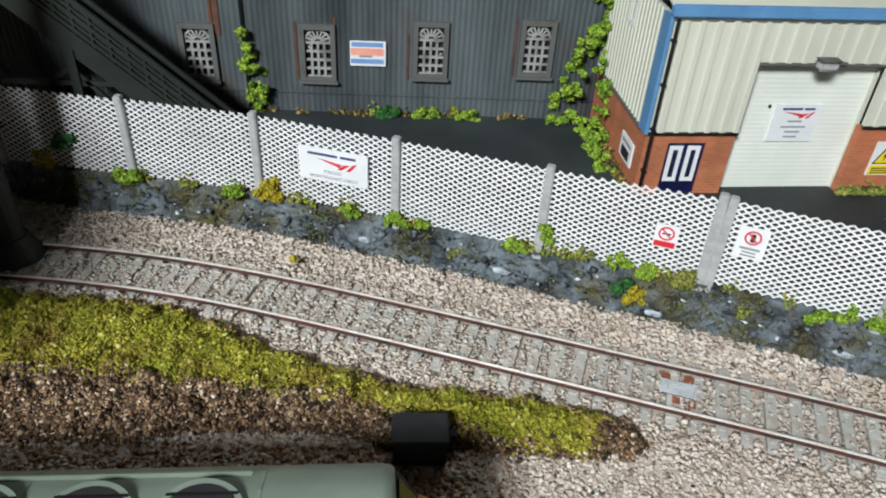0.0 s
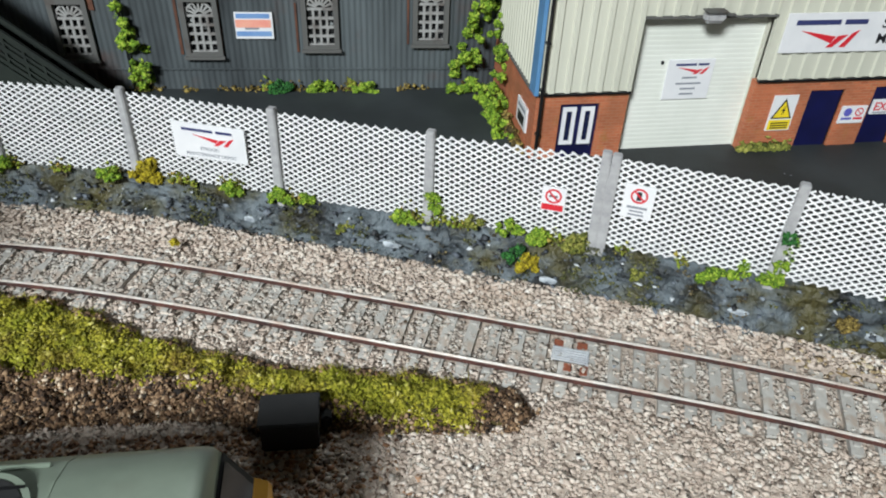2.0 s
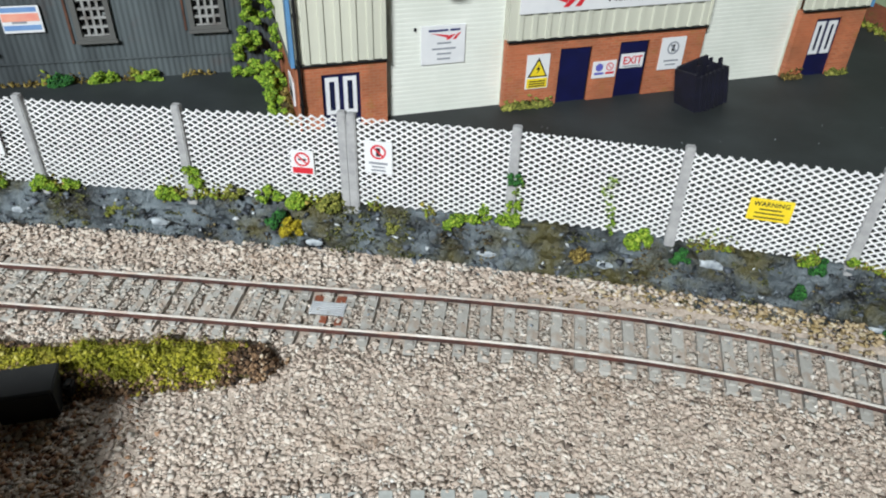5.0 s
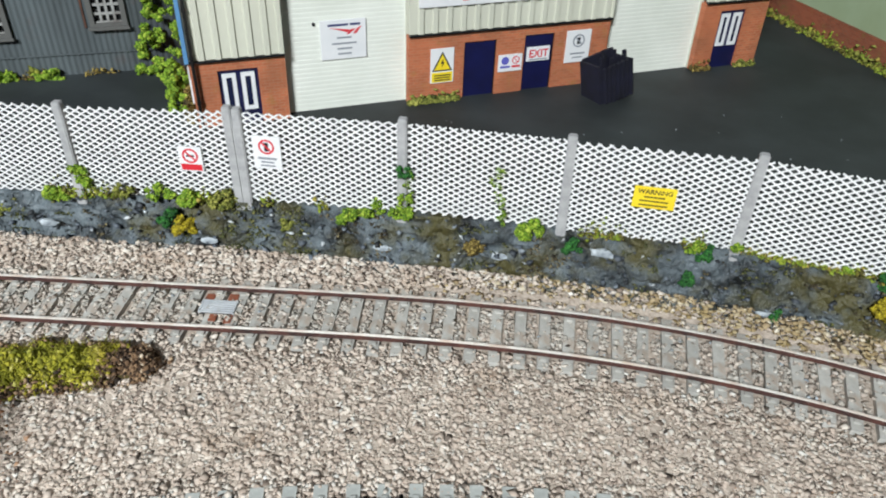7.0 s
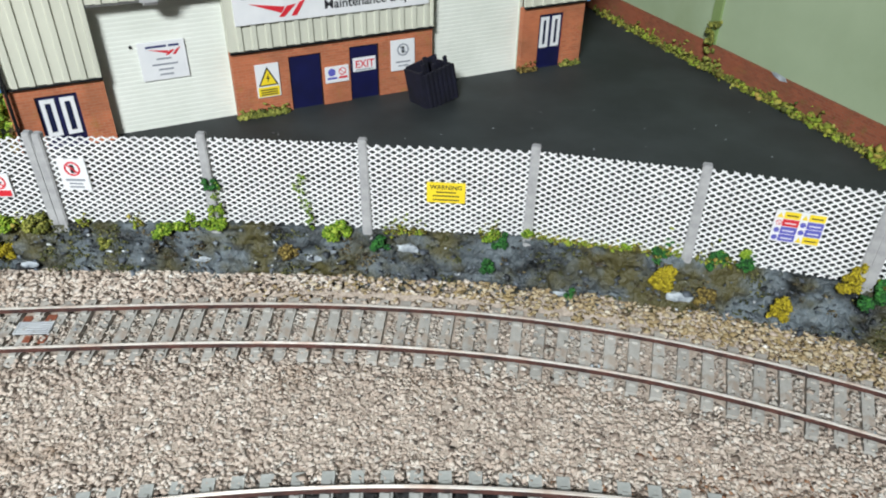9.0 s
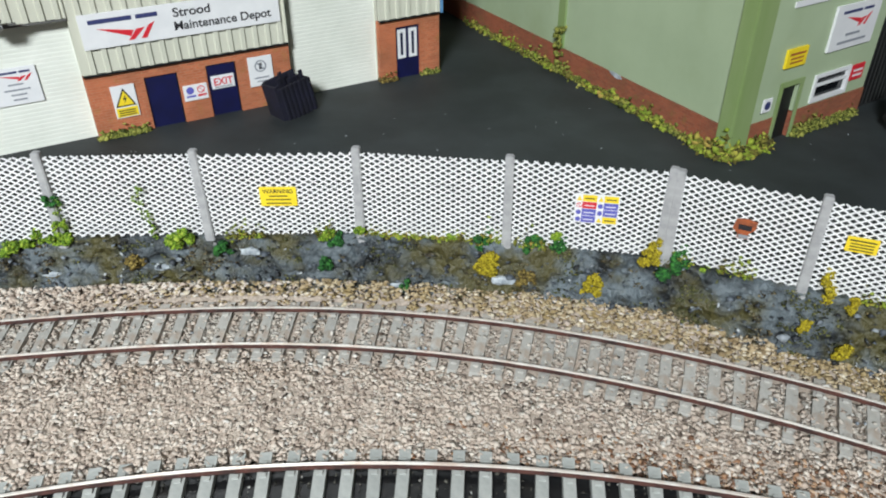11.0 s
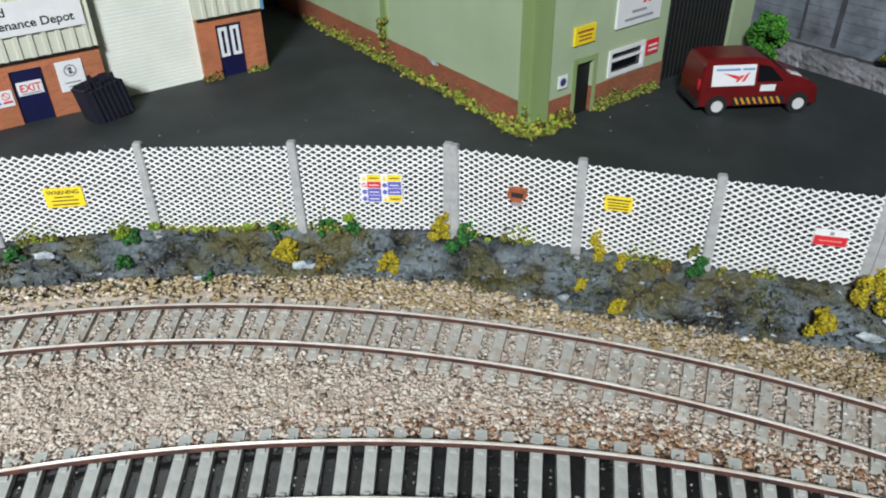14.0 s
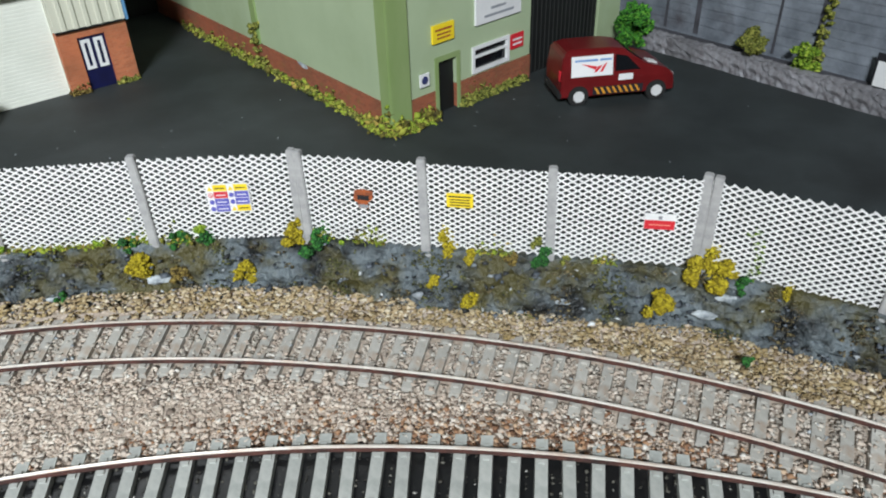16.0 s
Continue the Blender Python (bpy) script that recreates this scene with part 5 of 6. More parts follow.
part("disc", cyl(2.5, -0.66, 2.6, 1.6, 0.12, axis="Y"), M_INKBLUE, s)

# ---- stone wall and raised bed at the yard's end ----
wallt = thing("wall_east_yard", at(482, 0, 0, 0), "tall weathered blue-grey stone wall behind the yard", "wall")
tagged(wallt, kind="structure")
part("wall_face", box(0, 8, -200, 160, YARD - 3, 120), M_STONEWALL, wallt)
rng_ = random.Random(5)
for z in range(0, 22):
    part("course", box(-0.22 - 0.1 * (z % 2), -0.02, -200, 160, 31.5 + z * 4.0, 31.5 + z * 4.0 + 3.5), M_STONEWALL, wallt)
for y, w_, z1_ in ((-58, 1.6, 70), (12, 2.4, 84), (31, 1.2, 60), (70, 2.6, 110), (88, 1.4, 74)):
    part("drip_stain", box(-0.5, -0.34, y, y + w_, 31, z1_), M_STONEDARK, wallt, "dark drip stain")
def rough_block(ln):
    b = box(0, 6.0, 0.05, ln - 0.05, YARD - 2, 30.6)
    bmesh.ops.subdivide_edges(b, edges=b.edges[:], cuts=5, use_grid_fill=True)
    for v in b.verts:
        v.co += Vector((1.2 * noise.noise(v.co / 2.2), 0.0, 1.3 * noise.noise(v.co / 3.6 + Vector((4, 1, 2)))))
    return b


bed = thing("raised_bed", at(468.5, 0, 0), "low rough stone kerb wall along the yard's end", "kerb wall")
part("soil", box(6.0, 13.0, -200, 140, YARD - 2, 29.6), M_STONEDARK, bed)
y = -200.0
blk = {}
while y < 140:
    ln = rng_.choice((8.0, 11.0, 14.0, 17.0))
    if ln not in blk:
        b = rough_block(ln)
        blk[ln] = part("stone_block", b, M_STONEBLOCK, bed)
        blk[ln].matrix_basis = pose(0, y * MM, 0)
    else:
        o = link("stone_block", blk[ln].data, bed)
        o.matrix_basis = pose(rng_.uniform(-0.3, 0.3) * MM, y * MM, rng_.uniform(-0.3, 0.3) * MM)
    y += ln
s = thing("sign", at(477.5, -13.5, 29.5, -90), "white notice in a black frame on the kerb wall", "sign")
part("frame", box(0, 14, -0.6, 0, 0, 14, bevel=0.1), M_INK, s)
part("board", box(1.0, 13.0, -0.8, -0.62, 1.0, 11), M_WHITE, s)

# ---- van ----
van = thing("van", at(391.2, 62.8, YARD - 0.05, -29.5), "dark red van with white panel and hazard stripes on asphalt", "van")
WB = 33.4
body = bmesh.new()
prof = [(-7.5, 3.6), (-7.8, 11.0), (-7.0, 19.6), (-5.8, 21.6), (-2, 22.6), (13, 22.6), (19, 21.6), (27.5, 15.6), (36.5, 13.2), (40.2, 10.6), (41.0, 6.0), (40.6, 3.6)]
n = len(prof)
rows = []
for y, k in ((0.0, 0.0), (1.0, 1.0), (20.0, 1.0), (21.0, 0.0)):
    r = []
    for x, z in prof:
        inset = 2.0 * max(0, (z - 12) / 12)
        yy = y + (inset if y < 10 else -inset)
        r.append(body.verts.new((x, yy, z - (0.0 if k else 0.8 * (z > 20)))))
    rows.append(r)
for a, b in zip(rows, rows[1:]):
    for i in range(n):
        body.faces.new((a[i], a[(i + 1) % n], b[(i + 1) % n], b[i]))
body.faces.new(rows[0])
body.faces.new(rows[-1][::-1])
bmesh.ops.bevel(body, geom=[e for e in body.edges if e.calc_length() > 3], offset=0.4, segments=2, affect="EDGES", clamp_overlap=True)
part("body", body, M_VAN, van, smooth=False)
tilt = math.degrees(math.atan2(2.0, 12.0))


def on_side(x, z):
    """A place on the van's leaning upper side."""
    return pose(x * MM, (2.0 * max(0, (z - 12) / 12) - 0.25) * MM, z * MM, -tilt if z >= 12 else 0, 0, 0)


o = part("side_window", prism([(0, 0), (10.5, 0), (4.8, 5.6), (0, 6.6)], -0.12, 0.2), M_GLASS, van, "dark cab window")
o.matrix_basis = on_side(15.0, 13.6)
o = part("name_panel", box(0, 17.4, -0.12, 0.2, 0, 8.2), M_WHITE, van, "white name panel")
o.matrix_basis = on_side(-3.6, 12.2)
words("name_bar", 1.4, 16.8, 5.6, 7.2, M_PALEBLUE, o, y=-0.12)
arrows(4.0, 1.6, 11.0, 3.6, o, y=-0.12)
part("notice", box(16.5, 22.6, -0.35, -0.1, 9.6, 12.2), M_WHITE, van, "small white notice")
part("windscreen", prism([(19.9, 20.8), (27.0, 15.8), (27.4, 16.3), (20.2, 21.4)], 3.4, 17.6), M_GLASS, van, "dark windscreen")
part("bonnet_mark", prism([(30, 14.9), (34.5, 13.7), (34.5, 14.05), (30, 15.25)], 4.0, 8.0), M_WHITE, van)
part("tail_light", box(-8.0, -7.3, 1.4, 3.4, 10.5, 14.5), M_RED, van, "red tail light")
part("headlight", box(39.6, 40.9, 1.4, 5.0, 8.2, 10.2), M_WHITE, van, "headlight")
part("bumper", box(39.0, 41.8, 0.4, 20.6, 3.2, 6.2, bevel=0.5), M_BLACK, van, "black bumper")
part("bumper", box(-8.6, -6.6, 0.4, 20.6, 3.2, 6.2, bevel=0.5), M_BLACK, van, "black bumper")
st = part("stripe_band", box(6.0, WB - 6.0, -0.3, -0.1, 4.2, 7.4), M_INK, van, "black and yellow hazard stripes")
x = 6.4
while x < WB - 9.0:
    part("stripe", prism([(x + 1.7, 4.4), (x + 2.7, 4.4), (x + 1.0, 7.2), (x, 7.2)], -0.4, -0.31), M_AMBER, st)
    x += 2.45
for wx in (0, WB):
    for wy in (1.0, 20.0):
        wh = part("wheel", cyl(wx, wy, 3.9, 3.9, 3.0, axis="Y", seg=28), M_TYRE, van, "black tyre")
        sgn = -1 if wy < 10 else 1
        part("hub", cyl(wx, wy + sgn * 1.55, 3.9, 2.35, 0.5, axis="Y", seg=24), M_HUB, wh, "silver hub")
    # Black disc paints the shade inside the wheel arch.
    part("wheel_arch", cyl(wx, 0.9, 3.9, 4.35, 2.0, axis="Y", seg=28), M_BLACK, van)

# ---- locomotive on the near track ----
LZ = 1.56
loco = thing("locomotive", at(-31.0, 67.0, LZ, 2.0), "diesel locomotive with grey-green roof, round fans and yellow end", "locomotive")
sec = [(-16.6, 8.0), (-17.2, 22.0), (-16.4, 37.0), (-14.6, 40.5), (-11.0, 43.4), (-6.0, 45.3), (0, 46.0), (6.0, 45.3), (11.0, 43.4), (14.6, 40.5), (16.4, 37.0), (17.2, 22.0), (16.6, 8.0)]


def loft(stations, ring_pts):
    bm = bmesh.new()
    rows = [[bm.verts.new((x, y * k, z0 + (z - z0) * kz)) for y, z in ring_pts] for x, k, z0, kz in stations]
    m = len(ring_pts)
    for a, b in zip(rows, rows[1:]):
        for i in range(m):
            bm.faces.new((a[i], b[i], b[(i + 1) % m], a[(i + 1) % m]))
    bm.faces.new(rows[0])
    bm.faces.new(rows[-1][::-1])
    return bm


part("body", loft([(-210, 1, 0, 1), (-8.0, 1, 0, 1), (-6.3, 0.98, 0, 1)], [(-16.6, 8.0), (-17.2, 22.0), (-16.4, 36.9), (16.4, 36.9), (17.2, 22.0), (16.6, 8.0)]), M_LOCOSIDE, loco, "dark body side")
part("roof", loft([(-210, 1, 37, 1), (-8.6, 1, 37, 1), (-7.0, 0.985, 37, 0.96), (-6.2, 0.95, 37, 0.86)], [p for p in sec if p[1] >= 36.9]), M_ROOF, loco, "grey-green curved roof", smooth=True)
for x in (-28.5, -66.0, -104.0, -150.0):
    part("roof_seam", loft([(x, 1.004, 37, 1.012), (x + 0.5, 1.004, 37, 1.012)], [p for p in sec if p[1] >= 36.9]), M_ROOF, loco)
part("roof_rib", box(-120, -30, 10.0, 10.8, 43.2, 44.2, bevel=0.2), M_ROOF, loco)
for x in (-37.0, -54.0, -71.0):
    fan = part("fan_ring", cyl(x, 0.5, 45.9, 7.2, 1.0, seg=40), M_ROOF, loco)
    part("fan_grille", cyl(x, 0.5, 46.3, 6.0, 0.6, seg=36), M_BLACK, fan, "black fan grille")
    for k in range(5):
        part("blade_bar", box(x - 5.6, x + 5.6, -4.5 + k * 2.2, -4.1 + k * 2.2, 46.61, 46.8), M_BLACKPIPE, fan)
part("windscreen", prism([(-5.7, 37.4), (-1.9, 30.4), (-1.6, 30.7), (-5.4, 37.7)], -13.5, 13.5), M_GLASS, loco, "dark raked windscreen")
part("windscreen_surround", prism([(-6.15, 28.0), (-6.15, 37.6), (-5.8, 37.3), (-1.8, 30.0), (-1.8, 28.0)], -15.4, 15.4), M_BLACK, loco, "black windscreen surround")
part("cab_front", prism([(-6.15, 6.0), (-6.15, 27.95), (-1.7, 27.95), (-1.7, 29.9), (0.6, 28.6), (1.0, 27.0), (1.0, 6.0)], -15.6, 15.6), M_CABYELLOW, loco, "yellow warning end")
part("marker_light", box(0.9, 1.4, 9.0, 12.0, 14, 17), M_RED, loco, "red marker light")
part("underframe", box(-205, -6.4, -13.5, 13.5, 3.2, 7.9), M_BLACK, loco, "black underframe")
for bx in (-30, -170):
    for dx in (-14, 0, 14):
        for wy in (-8.6, 8.6):
            part("wheel", cyl(bx + dx, wy, 6.0 - 0.0, 6.0, 2.2, axis="Y", seg=24), M_BLACK, loco)
part("buffer_beam", box(1.02, 2.6, -15, 15, 5.0, 12.0, bevel=0.3), M_BLACK, loco)

# ---- black lineside box ----
cab = thing("equipment_box", at(-31.8, 113.5, -0.6, 1.0), "plain black equipment cabinet at the mound's edge", "cabinet")
part("body", box(-6.6, 6.6, 0, 9.0, 0, 8.6, bevel=0.5), M_BLACK, cab)
part("lid", box(-7.0, 7.0, -0.4, 9.4, 8.62, 9.6, bevel=0.3), M_BLACK, cab)
part("cable_block", box(7.05, 9.5, 5.0, 8.5, 1.0, 5.0, bevel=0.6), M_BLACK, cab)

# ---- footbridge, its dark green steel darkened further for shade ----
fb = thing("footbridge", at(0, 0, 0), "dark green steel footbridge, darkened further for shade, with a stair down to the yard", "footbridge")
def stair_top(x):
    """Height of the stair's upper rail."""
    return 35.0 + (-98.0 - x) * 0.9


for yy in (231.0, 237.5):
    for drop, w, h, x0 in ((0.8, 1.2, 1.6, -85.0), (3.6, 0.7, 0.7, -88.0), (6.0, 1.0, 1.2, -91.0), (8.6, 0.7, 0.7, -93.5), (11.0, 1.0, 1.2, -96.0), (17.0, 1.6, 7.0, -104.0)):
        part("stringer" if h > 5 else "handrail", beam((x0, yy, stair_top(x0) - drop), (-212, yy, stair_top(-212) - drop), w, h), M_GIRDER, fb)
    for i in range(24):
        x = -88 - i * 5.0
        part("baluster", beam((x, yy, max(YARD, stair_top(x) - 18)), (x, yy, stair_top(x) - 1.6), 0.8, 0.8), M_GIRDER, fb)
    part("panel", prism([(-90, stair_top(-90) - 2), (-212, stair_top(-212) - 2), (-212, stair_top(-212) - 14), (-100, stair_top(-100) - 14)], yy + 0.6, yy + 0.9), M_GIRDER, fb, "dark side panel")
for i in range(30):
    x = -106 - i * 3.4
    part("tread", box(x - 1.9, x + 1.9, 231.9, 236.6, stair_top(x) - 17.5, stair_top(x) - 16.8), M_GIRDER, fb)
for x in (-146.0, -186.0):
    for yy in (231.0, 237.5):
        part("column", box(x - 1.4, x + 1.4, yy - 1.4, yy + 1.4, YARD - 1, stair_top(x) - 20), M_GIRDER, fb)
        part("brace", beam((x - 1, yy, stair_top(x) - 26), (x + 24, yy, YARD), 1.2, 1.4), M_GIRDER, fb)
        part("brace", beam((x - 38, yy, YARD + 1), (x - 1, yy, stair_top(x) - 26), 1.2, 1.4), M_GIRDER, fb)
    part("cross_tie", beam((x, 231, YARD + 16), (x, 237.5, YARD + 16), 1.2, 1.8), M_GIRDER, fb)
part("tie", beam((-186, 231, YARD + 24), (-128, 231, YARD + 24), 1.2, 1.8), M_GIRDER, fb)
# Deck and its girders are out of view, added to cast shade.
part("deck", box(-330, -200, 20, 275, 116, 120), M_GIRDER, fb, "unseen bridge deck added to shade the left end")
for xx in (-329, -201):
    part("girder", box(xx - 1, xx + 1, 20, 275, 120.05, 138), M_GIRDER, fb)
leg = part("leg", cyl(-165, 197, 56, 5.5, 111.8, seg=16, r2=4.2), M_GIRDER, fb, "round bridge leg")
# Second leg and cross head, out of view, added to carry the deck.
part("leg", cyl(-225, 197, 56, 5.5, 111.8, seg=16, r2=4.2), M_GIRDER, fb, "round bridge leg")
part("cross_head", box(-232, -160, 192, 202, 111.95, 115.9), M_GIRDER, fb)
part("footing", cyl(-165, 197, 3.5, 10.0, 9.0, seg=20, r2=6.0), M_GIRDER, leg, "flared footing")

# ---- weeds ----
FOAM = {"L": (M_LIME, "bright lime green foam weed"), "Y": (M_YELLOWFOAM, "mustard yellow foam weed"), "G": (M_GREENFOAM, "dark green foam weed"),
        "O": (M_OLIVE, "thin olive foam weed"), "B": (M_BROWNFOAM, "brown and ochre foam weed")}
weed_n = 0


def weed(x, y, z, r, kind, where="at the fence's foot", tall=1.0, lobes=5):
    global weed_n
    weed_n += 1
    rng = random.Random(weed_n * 17)
    lobes = int(lobes * 1.8)
    ls = [(rng.uniform(-1.0, 1.0) * r * (1 - 0.35 * i / lobes), rng.uniform(-0.3, 0.25) * r, (i / lobes) ** 1.3 * tall * r * 0.95, r * rng.uniform(0.16, 0.46)) for i in range(lobes)]
    me = foliage("weed", ls, FOAM[kind][0], weed_n, leaf=0.26 + 0.03 * r, dense=22)
    ob = link("weed", me)
    ob.location = (x * MM, y * MM, z * MM)
    return tagged(ob, f"{FOAM[kind][1]} {where}", "weed", group="weeds along the fence")


def fence_weeds(spots):
    for x, y, z, r, kind in spots:
        weed(x, y, z - r * 0.3, r * {"L": 0.8, "Y": 0.85 if x < 150 else 1.1, "G": 1.0}.get(kind, 0.8), kind, tall=1.0 if kind in "LB" else 1.5, lobes=7 if kind == "Y" else 5)


fence_weeds([(-132, 219, 18, 5.6, "L"), (-95, 211, 18, 4.7, "L"), (-83, 210, 18, 5.2, "Y"), (-55, 201, 18, 4.6, "L"), (-40, 196, 18, 5.5, "L"), (-31, 194, 18, 3.6, "L"),
             (6, 181.5, 26, 2.9, "L"), (7, 181, 22, 2.9, "L"), (-3, 183, 18, 5.0, "L"), (28, 173.5, 20, 5.3, "L"), (36, 170, 19, 4.9, "L"), (46, 166, 19, 4.8, "O")])
fence_weeds([(30, 170, 12, 3.6, "G"), (34, 168.5, 10, 3.7, "Y"), (82, 151.5, 18, 4.7, "L"), (96, 146, 33, 2.1, "G"), (96.5, 145.6, 25, 2.6, "L"), (95, 146.5, 20, 4.2, "L"), (88, 149.5, 20, 4.4, "L"),
             (129, 130.5, 20, 5.8, "L"), (140, 125, 15, 3.2, "G"), (171, 111, 20, 3.6, "L"), (173, 109, 18, 2.6, "G"), (168, 108, 11, 2.6, "G"), (180, 106, 22, 2.5, "L")])
fence_weeds([(115, 136, 12, 4.6, "B"), (204, 92, 20, 3.2, "L"), (190, 95, 4, 2.2, "G"), (213, 86, 19, 4.0, "G"), (212, 82, 12, 4.6, "Y"), (226, 77, 19, 4.0, "G"), (232, 73, 19, 3.7, "G"),
             (231, 72.5, 24, 2.2, "L"), (238, 62, 8, 3.6, "Y"), (254, 55, 22, 2.9, "Y"), (253, 55, 19, 3.0, "Y"), (259, 50, 18, 5.0, "G"), (265, 44, 18, 3.2, "L")])
fence_weeds([(286, 20, 23, 3.1, "Y"), (286, 18, 18, 3.6, "Y"), (291, 13, 17, 2.5, "Y"), (279, 18, 10, 1.9, "Y"), (286, 9, 4, 3.1, "Y"), (305, -4, 19, 4.2, "G"), (303, -1.5, 24, 2.3, "O"),
             (309, -8, 18, 2.5, "O"), (334, -38, 19, 5.2, "Y"), (337, -43, 17, 4.5, "Y"), (322, -33, 9, 4.2, "Y"), (340, -48, 16, 3.8, "G"), (345, -58, 16, 2.4, "Y")])
fence_weeds([(326, -60, 4, 2.2, "G"), (298, 3, 18, 3.6, "B"), (222, 74, 10, 4.6, "B"), (-73, 192, 4, 1.7, "Y"), (-20, 190, 10, 3.6, "O"), (-161, 224, 20, 4.0, "Y"), (-153, 224, 27, 4.0, "G"), (18, 176, 20, 3.2, "O"), (64, 159, 12, 3.0, "O")])


for x, y, r, kind in ((-44, 262.8, 4.4, "G"), (-31, 263.0, 4.2, "L"), (-25, 263.2, 3.6, "L"), (-13, 263.0, 4.6, "L")):
    weed(x, y, YARD - 0.6, r, kind, where="at the warehouse's foot")


def weed_strip(name, line, z, material, label, n, spread, size, seed, gap=0.0):
    """Low tufts in uneven patches along the foot of a wall."""
    rng = np.random.default_rng(seed)
    p = along(line, 0.5)
    i = rng.integers(0, len(p), n)
    patch = np.array([wobble(x, y, 11, seed) for x, y in p[i, :2]])
    i, patch = i[patch > gap], patch[patch > gap]
    z = p[i, 2] if p.shape[1] > 2 else z
    c = np.column_stack([p[i, :2] + rng.normal(0, spread, (len(i), 2)), z + rng.exponential(0.9, len(i)) * (0.6 + 2.2 * np.clip(patch, 0, 1))])
    me = scatter(name, c, rng.uniform(0.35, 0.9, len(i)) * size, material, squash=0.9, seed=seed, ragged=1.0)
    return tagged(link(name, me), label, "weeds", kind="stuff")


weed_strip("verge_weeds", [(316.5, 290), (317.5, 95)], YARD, M_VERGE, "lime weeds along the green building's flank", 3900, 1.50, 1.26, 41, -0.15)
weed_strip("verge_moss", [(316.8, 290), (317.8, 93), (341, 94)], YARD, M_OLIVE, "olive moss along the green building's foot", 3900, 1.35, 1.03, 42, -0.25)
weed_strip("corner_weeds", [(316.6, 104), (317.4, 90.5), (340, 93.2)], YARD, M_VERGE, "lime weeds round the green building's corner", 1950, 1.65, 1.38, 43, -0.6)
weed_strip("door_weeds", [(356, 94.6), (397, 99.2)], YARD, M_OLIVE, "olive weeds below the green building's window", 1400, 0.9, 0.9, 44, -0.3)
weed_strip("warehouse_weeds", [(-100, 264.6), (30, 264.6)], YARD, M_VERGE, "lime weeds along the warehouse's foot", 1900, 0.8, 1.3, 45, 0.28)
weed_strip("warehouse_moss", [(-100, 264.4), (34, 264.4)], YARD, M_BROWNFOAM, "dry moss along the warehouse's foot", 500, 0.6, 0.7, 46, -0.1)
weed_strip("depot_moss", [(114.5, 213.4), (132, 214.6)], YARD, M_OLIVE, "olive moss at the depot's brick base", 900, 0.7, 0.9, 47, -0.5)
weed_strip("depot_edge_moss", [(236, 221.4), (243, 221.8)], YARD, M_BROWNFOAM, "dry moss beside the end door", 260, 0.6, 0.8, 48, -0.9)
weed_strip("depot_end_moss", [(257, 222.8), (265, 223.2), (266, 232)], YARD, M_OLIVE, "olive moss at the depot's end corner", 420, 0.6, 0.8, 49, -0.9)
weed_strip("flank_moss", [(36, 258), (38.2, 213)], YARD, M_BROWNFOAM, "dry moss along the depot's flank", 1200, 0.8, 0.9, 50, -0.5)
weed_strip("fence_grass", [(x, y - 1.2, f - 0.3) for (x, y), f in zip(POSTS[1:14], FOOT[1:14])], 0, M_VERGE, "thin lime grass along the fence's foot", 6500, 0.7, 0.62, 51, 0.2)

weed_strip("bay_grass", [(*POSTS[8], 19.2), (*POSTS[9], 19.0)], 0, M_VERGE, "lime grass along one bay's foot", 900, 0.6, 0.6, 52, -0.6)


def creeper(name, path, r, material, label, seed, dense=20, leaf=0.5):
    rng = random.Random(seed)
    x0, y0, z0 = path[0]
    ls = []
    for (a, b) in zip(path, path[1:]):
        ln = (Vector(b) - Vector(a)).length
        for i in range(max(1, int(ln / (r * 0.28)))):
            k = i * r * 0.28 / ln
            p = Vector(a).lerp(Vector(b), k) + Vector([rng.uniform(-1, 1) * r * 0.8 for _ in range(3)])
            ls.append((p.x - x0, p.y - y0, p.z - z0, r * rng.uniform(0.15, 0.5)))
    me = foliage(name, ls, material, seed, leaf=leaf, dense=dense)
    ob = link(name, me)
    ob.location = (x0 * MM, y0 * MM, z0 * MM)
    return tagged(ob, label, "creeper")


creeper("creeper", [(33, 236, YARD), (34, 246, 34), (34, 256, 48), (35, 262, 64), (34, 264, 80)], 5.6, M_LIME, "lime green creeper climbing the depot's corner with the warehouse", 61)
creeper("creeper", [(34, 222, YARD), (33.5, 234, YARD + 2), (31, 246, YARD + 3), (27, 258, YARD + 4)], 3.2, M_LIME, "lime green creeper spreading on the asphalt", 62)
creeper("creeper", [(22, 263, YARD), (25, 262, 34), (29, 263, 46), (31, 264, 60)], 4.4, M_LIME, "lime green creeper spreading over the warehouse wall", 70)
creeper("creeper", [(-94, 264, YARD), (-95, 264.4, 34), (-96, 264.6, 46), (-97.4, 264.8, 56)], 4.4, M_LIME, "lime green creeper on the warehouse drainpipe", 63)
creeper("creeper", [(315.5, 196, YARD), (315.8, 197, 34), (315.6, 197, 46)], 2.4, M_OLIVE, "olive creeper up the green building's pilaster", 64)
def bush(x, y, z, rx, rz, material, label, seed, n=18):
    """A loose leafy bush of many lobes in an uneven egg shape."""
    rng = random.Random(seed)
    ls = []
    while len(ls) < n:
        u = Vector([rng.uniform(-1, 1) for _ in range(3)])
        if u.length < 1:
            ls.append((u.x * rx, u.y * rx, rz + u.z * rz * 0.9, rx * rng.uniform(0.22, 0.42)))
    ob = link("bush", foliage("bush", ls, material, seed, leaf=0.5, dense=9))
    ob.location = (x * MM, y * MM, z * MM)
    return tagged(ob, label, "bush")


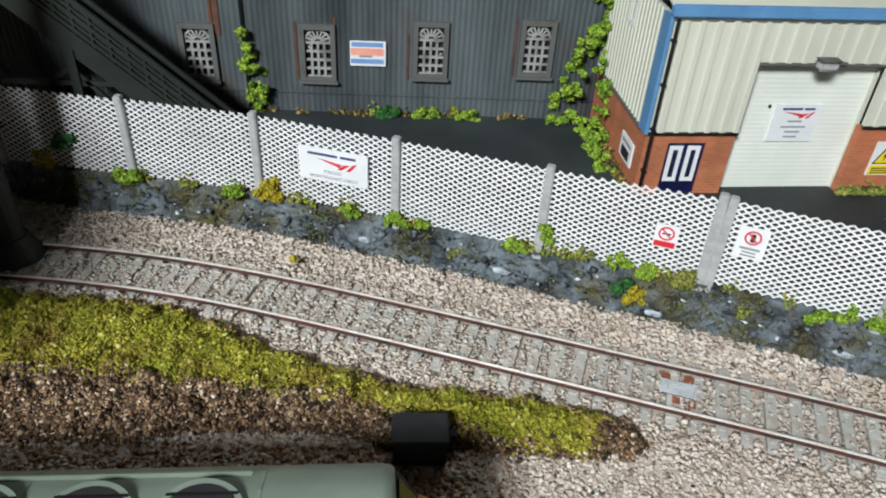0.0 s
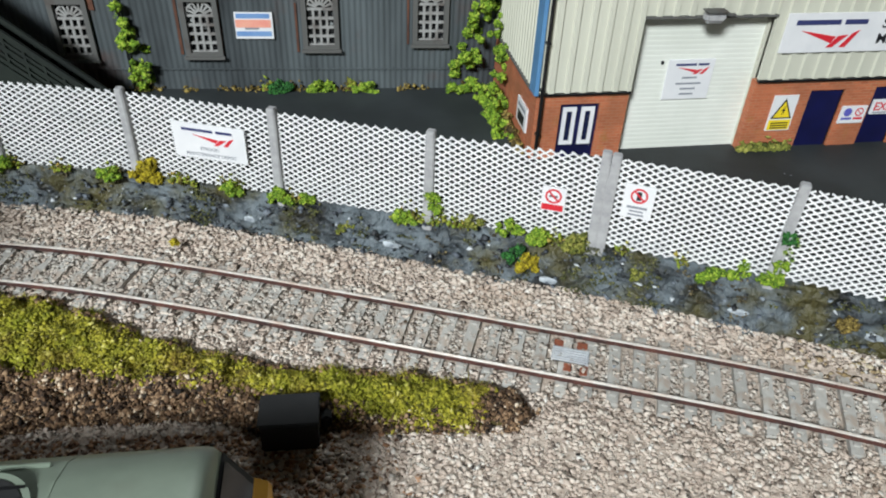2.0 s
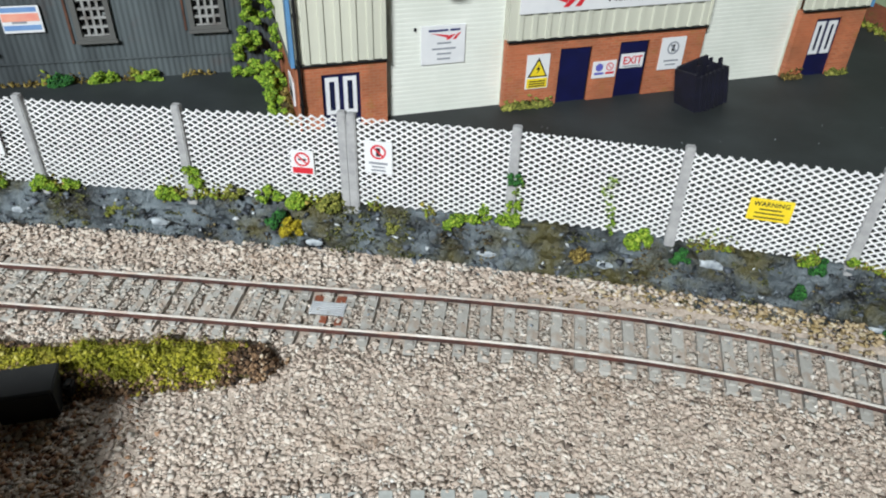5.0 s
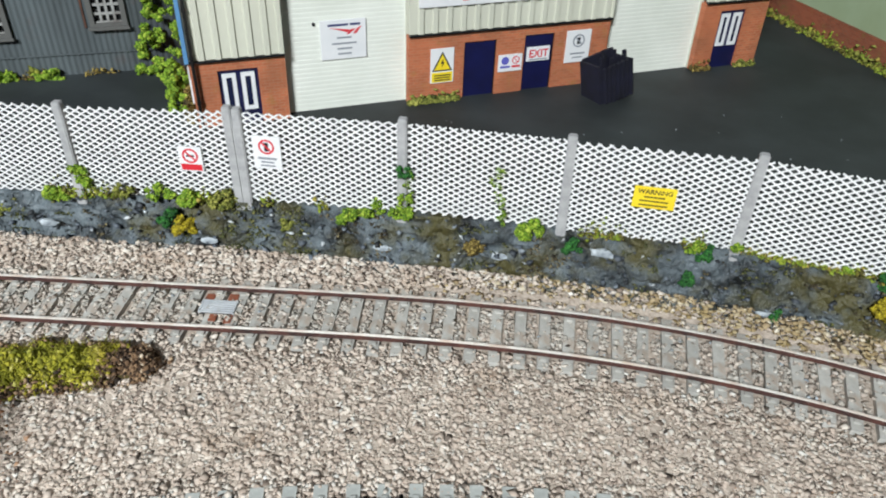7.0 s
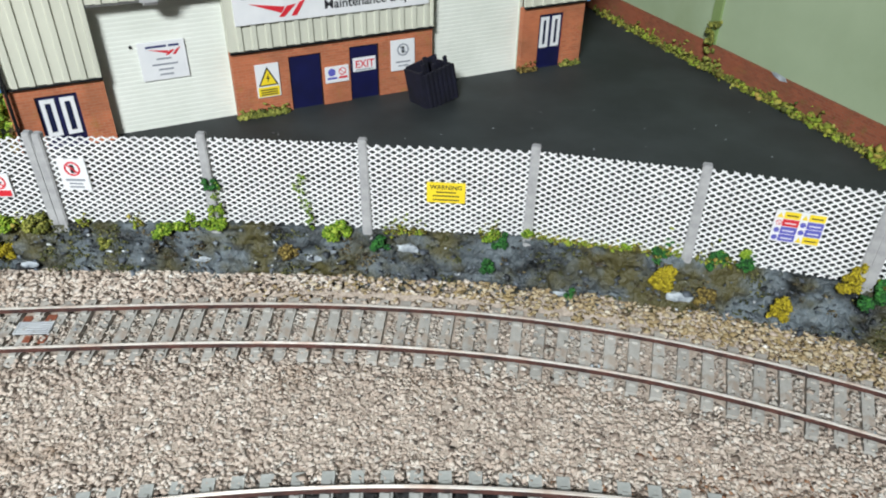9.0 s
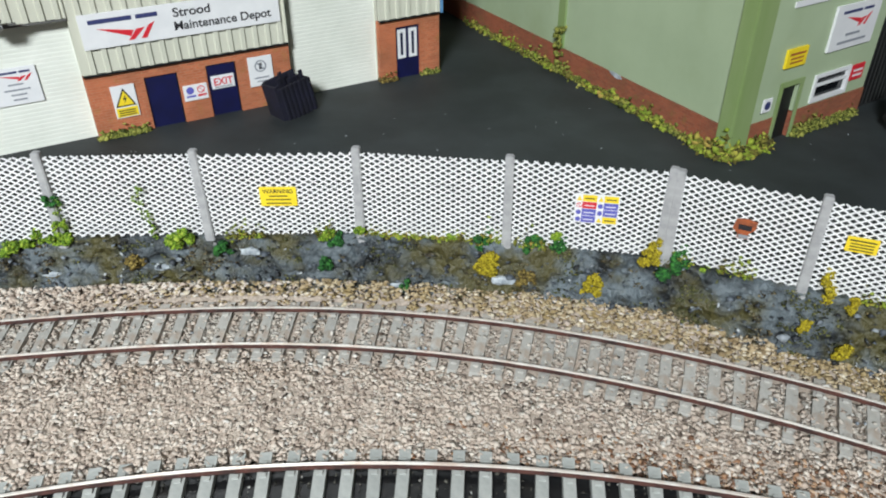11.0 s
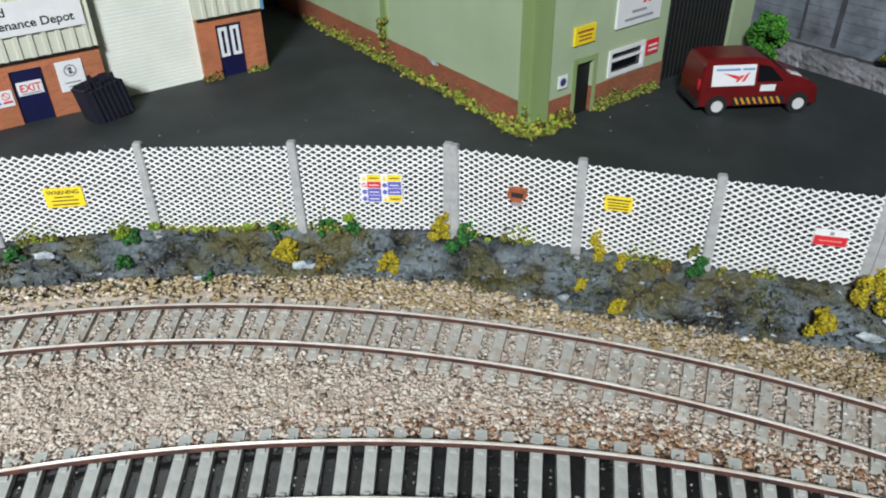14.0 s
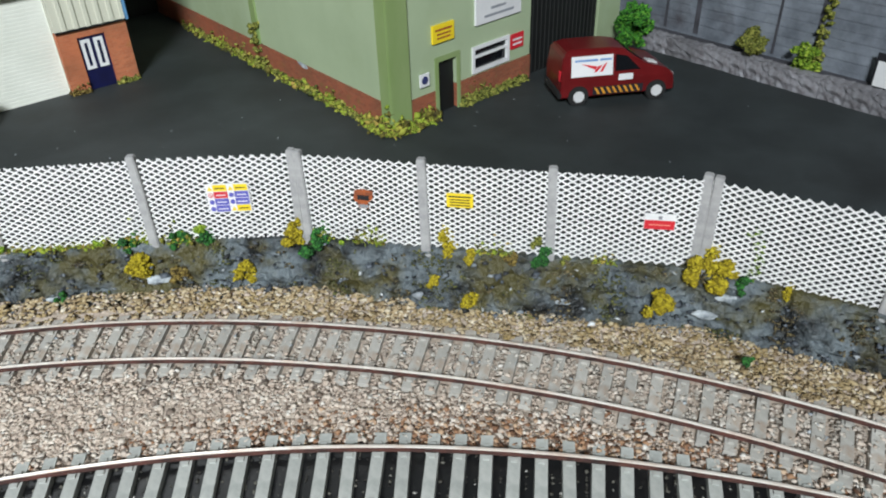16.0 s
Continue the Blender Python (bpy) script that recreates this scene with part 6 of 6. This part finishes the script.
bush(463.5, 94.0, YARD - 0.5, 10.5, 12.5, M_BUSH, "bright green leafy bush beside the green building", 65, n=26)
bush(477.0, 37.5, 29.0, 7.0, 6.4, M_OLIVE, "yellow-green shrub in the raised bed", 67, n=14)
bush(477.0, 14.0, 29.0, 7.2, 5.4, M_LIME, "lime shrub in the raised bed", 68, n=14)
creeper("creeper", [(480, 10, 31), (480.6, 11, 44), (480.8, 10, 62), (480.8, 11, 80)], 2.0, M_OLIVE, "olive creeper up the stone wall", 69, dense=12)

# thin stalks that climb through the mesh
for i, line in enumerate(([(123, 134.6, 19), (121.5, 135.2, 27), (119, 136.3, 33), (122.5, 134.8, 39)], [(341, -48, 18), (342, -50, 26), (340.5, -46.8, 35)],
                          [(96.4, 146.2, 19), (97.0, 146, 27), (96.6, 146.2, 34)], [(6.6, 181.2, 17), (7.2, 181, 23), (6.4, 181.2, 28)])):
    creeper("creeper", line, 1.7 + 0.3 * (i > 1), M_LIME, "thin green stalk climbing through the fence mesh", 80 + i, dense=0.5, leaf=0.2)


def bank_moss():
    """Patches of moss and dry fibre caught on the rock face."""
    rng = np.random.default_rng(91)
    t = np.gradient(FENCE[:, :2], axis=0)
    t /= np.linalg.norm(t, axis=1)[:, None]
    i = rng.integers(90, len(FENCE) - 30, 42000)
    u = rng.random(len(i))
    w = np.array([bank_width(v) for v in FENCE[i, 0]])
    d = np.interp(u, [0, 0.1, 1], [0.1, 0.3, 1.08]) * w + 0.55
    z = FENCE[i, 2] * np.interp(u, [0, 0.1, 1], [0.99, 0.9, 0.02])
    e = rng.uniform(-0.7, 0.7, len(i))
    c = np.stack([FENCE[i, 0] + t[i, 1] * d + t[i, 0] * e, FENCE[i, 1] - t[i, 0] * d + t[i, 1] * e, z], 1)
    patch = np.array([wobble(a, b, 12, 3) + 0.7 * noise.noise(Vector((a, b, 2 * e)) / 4.0) for a, b, e in c])
    for nm, lo, hi, m_, lab in (("bank_moss", 0.34, 9, M_MOSS, "olive moss in patches on the slate face"), ("bank_fibre", -9, -0.46, M_MOSSBROWN, "dry brown fibre in patches on the slate face")):
        sel = (patch > lo) & (patch < hi)
        me = scatter(nm, c[sel], rng.uniform(0.12, 0.42, sel.sum()), m_, seed=92, ragged=1.0)
        tagged(link(nm, me), lab, "moss", kind="stuff")


bank_moss()


def yard_crumbs():
    rng = np.random.default_rng(95)
    c = np.column_stack([rng.uniform(60, 460, 70), rng.uniform(-10, 205, 70), np.full(70, YARD + 0.05)])
    d, _ = nearest(FENCE, c[:, :2])
    c = c[(d > 24) & ((c[:, 0] < 310) | (c[:, 1] < 88))]
    me = scatter("yard_grit", c, rng.uniform(0.18, 0.42, len(c)), M_PALEROCK, seed=96)
    tagged(link("yard_grit", me), "stray pale grit on the asphalt yard", "grit", kind="stuff")


yard_crumbs()
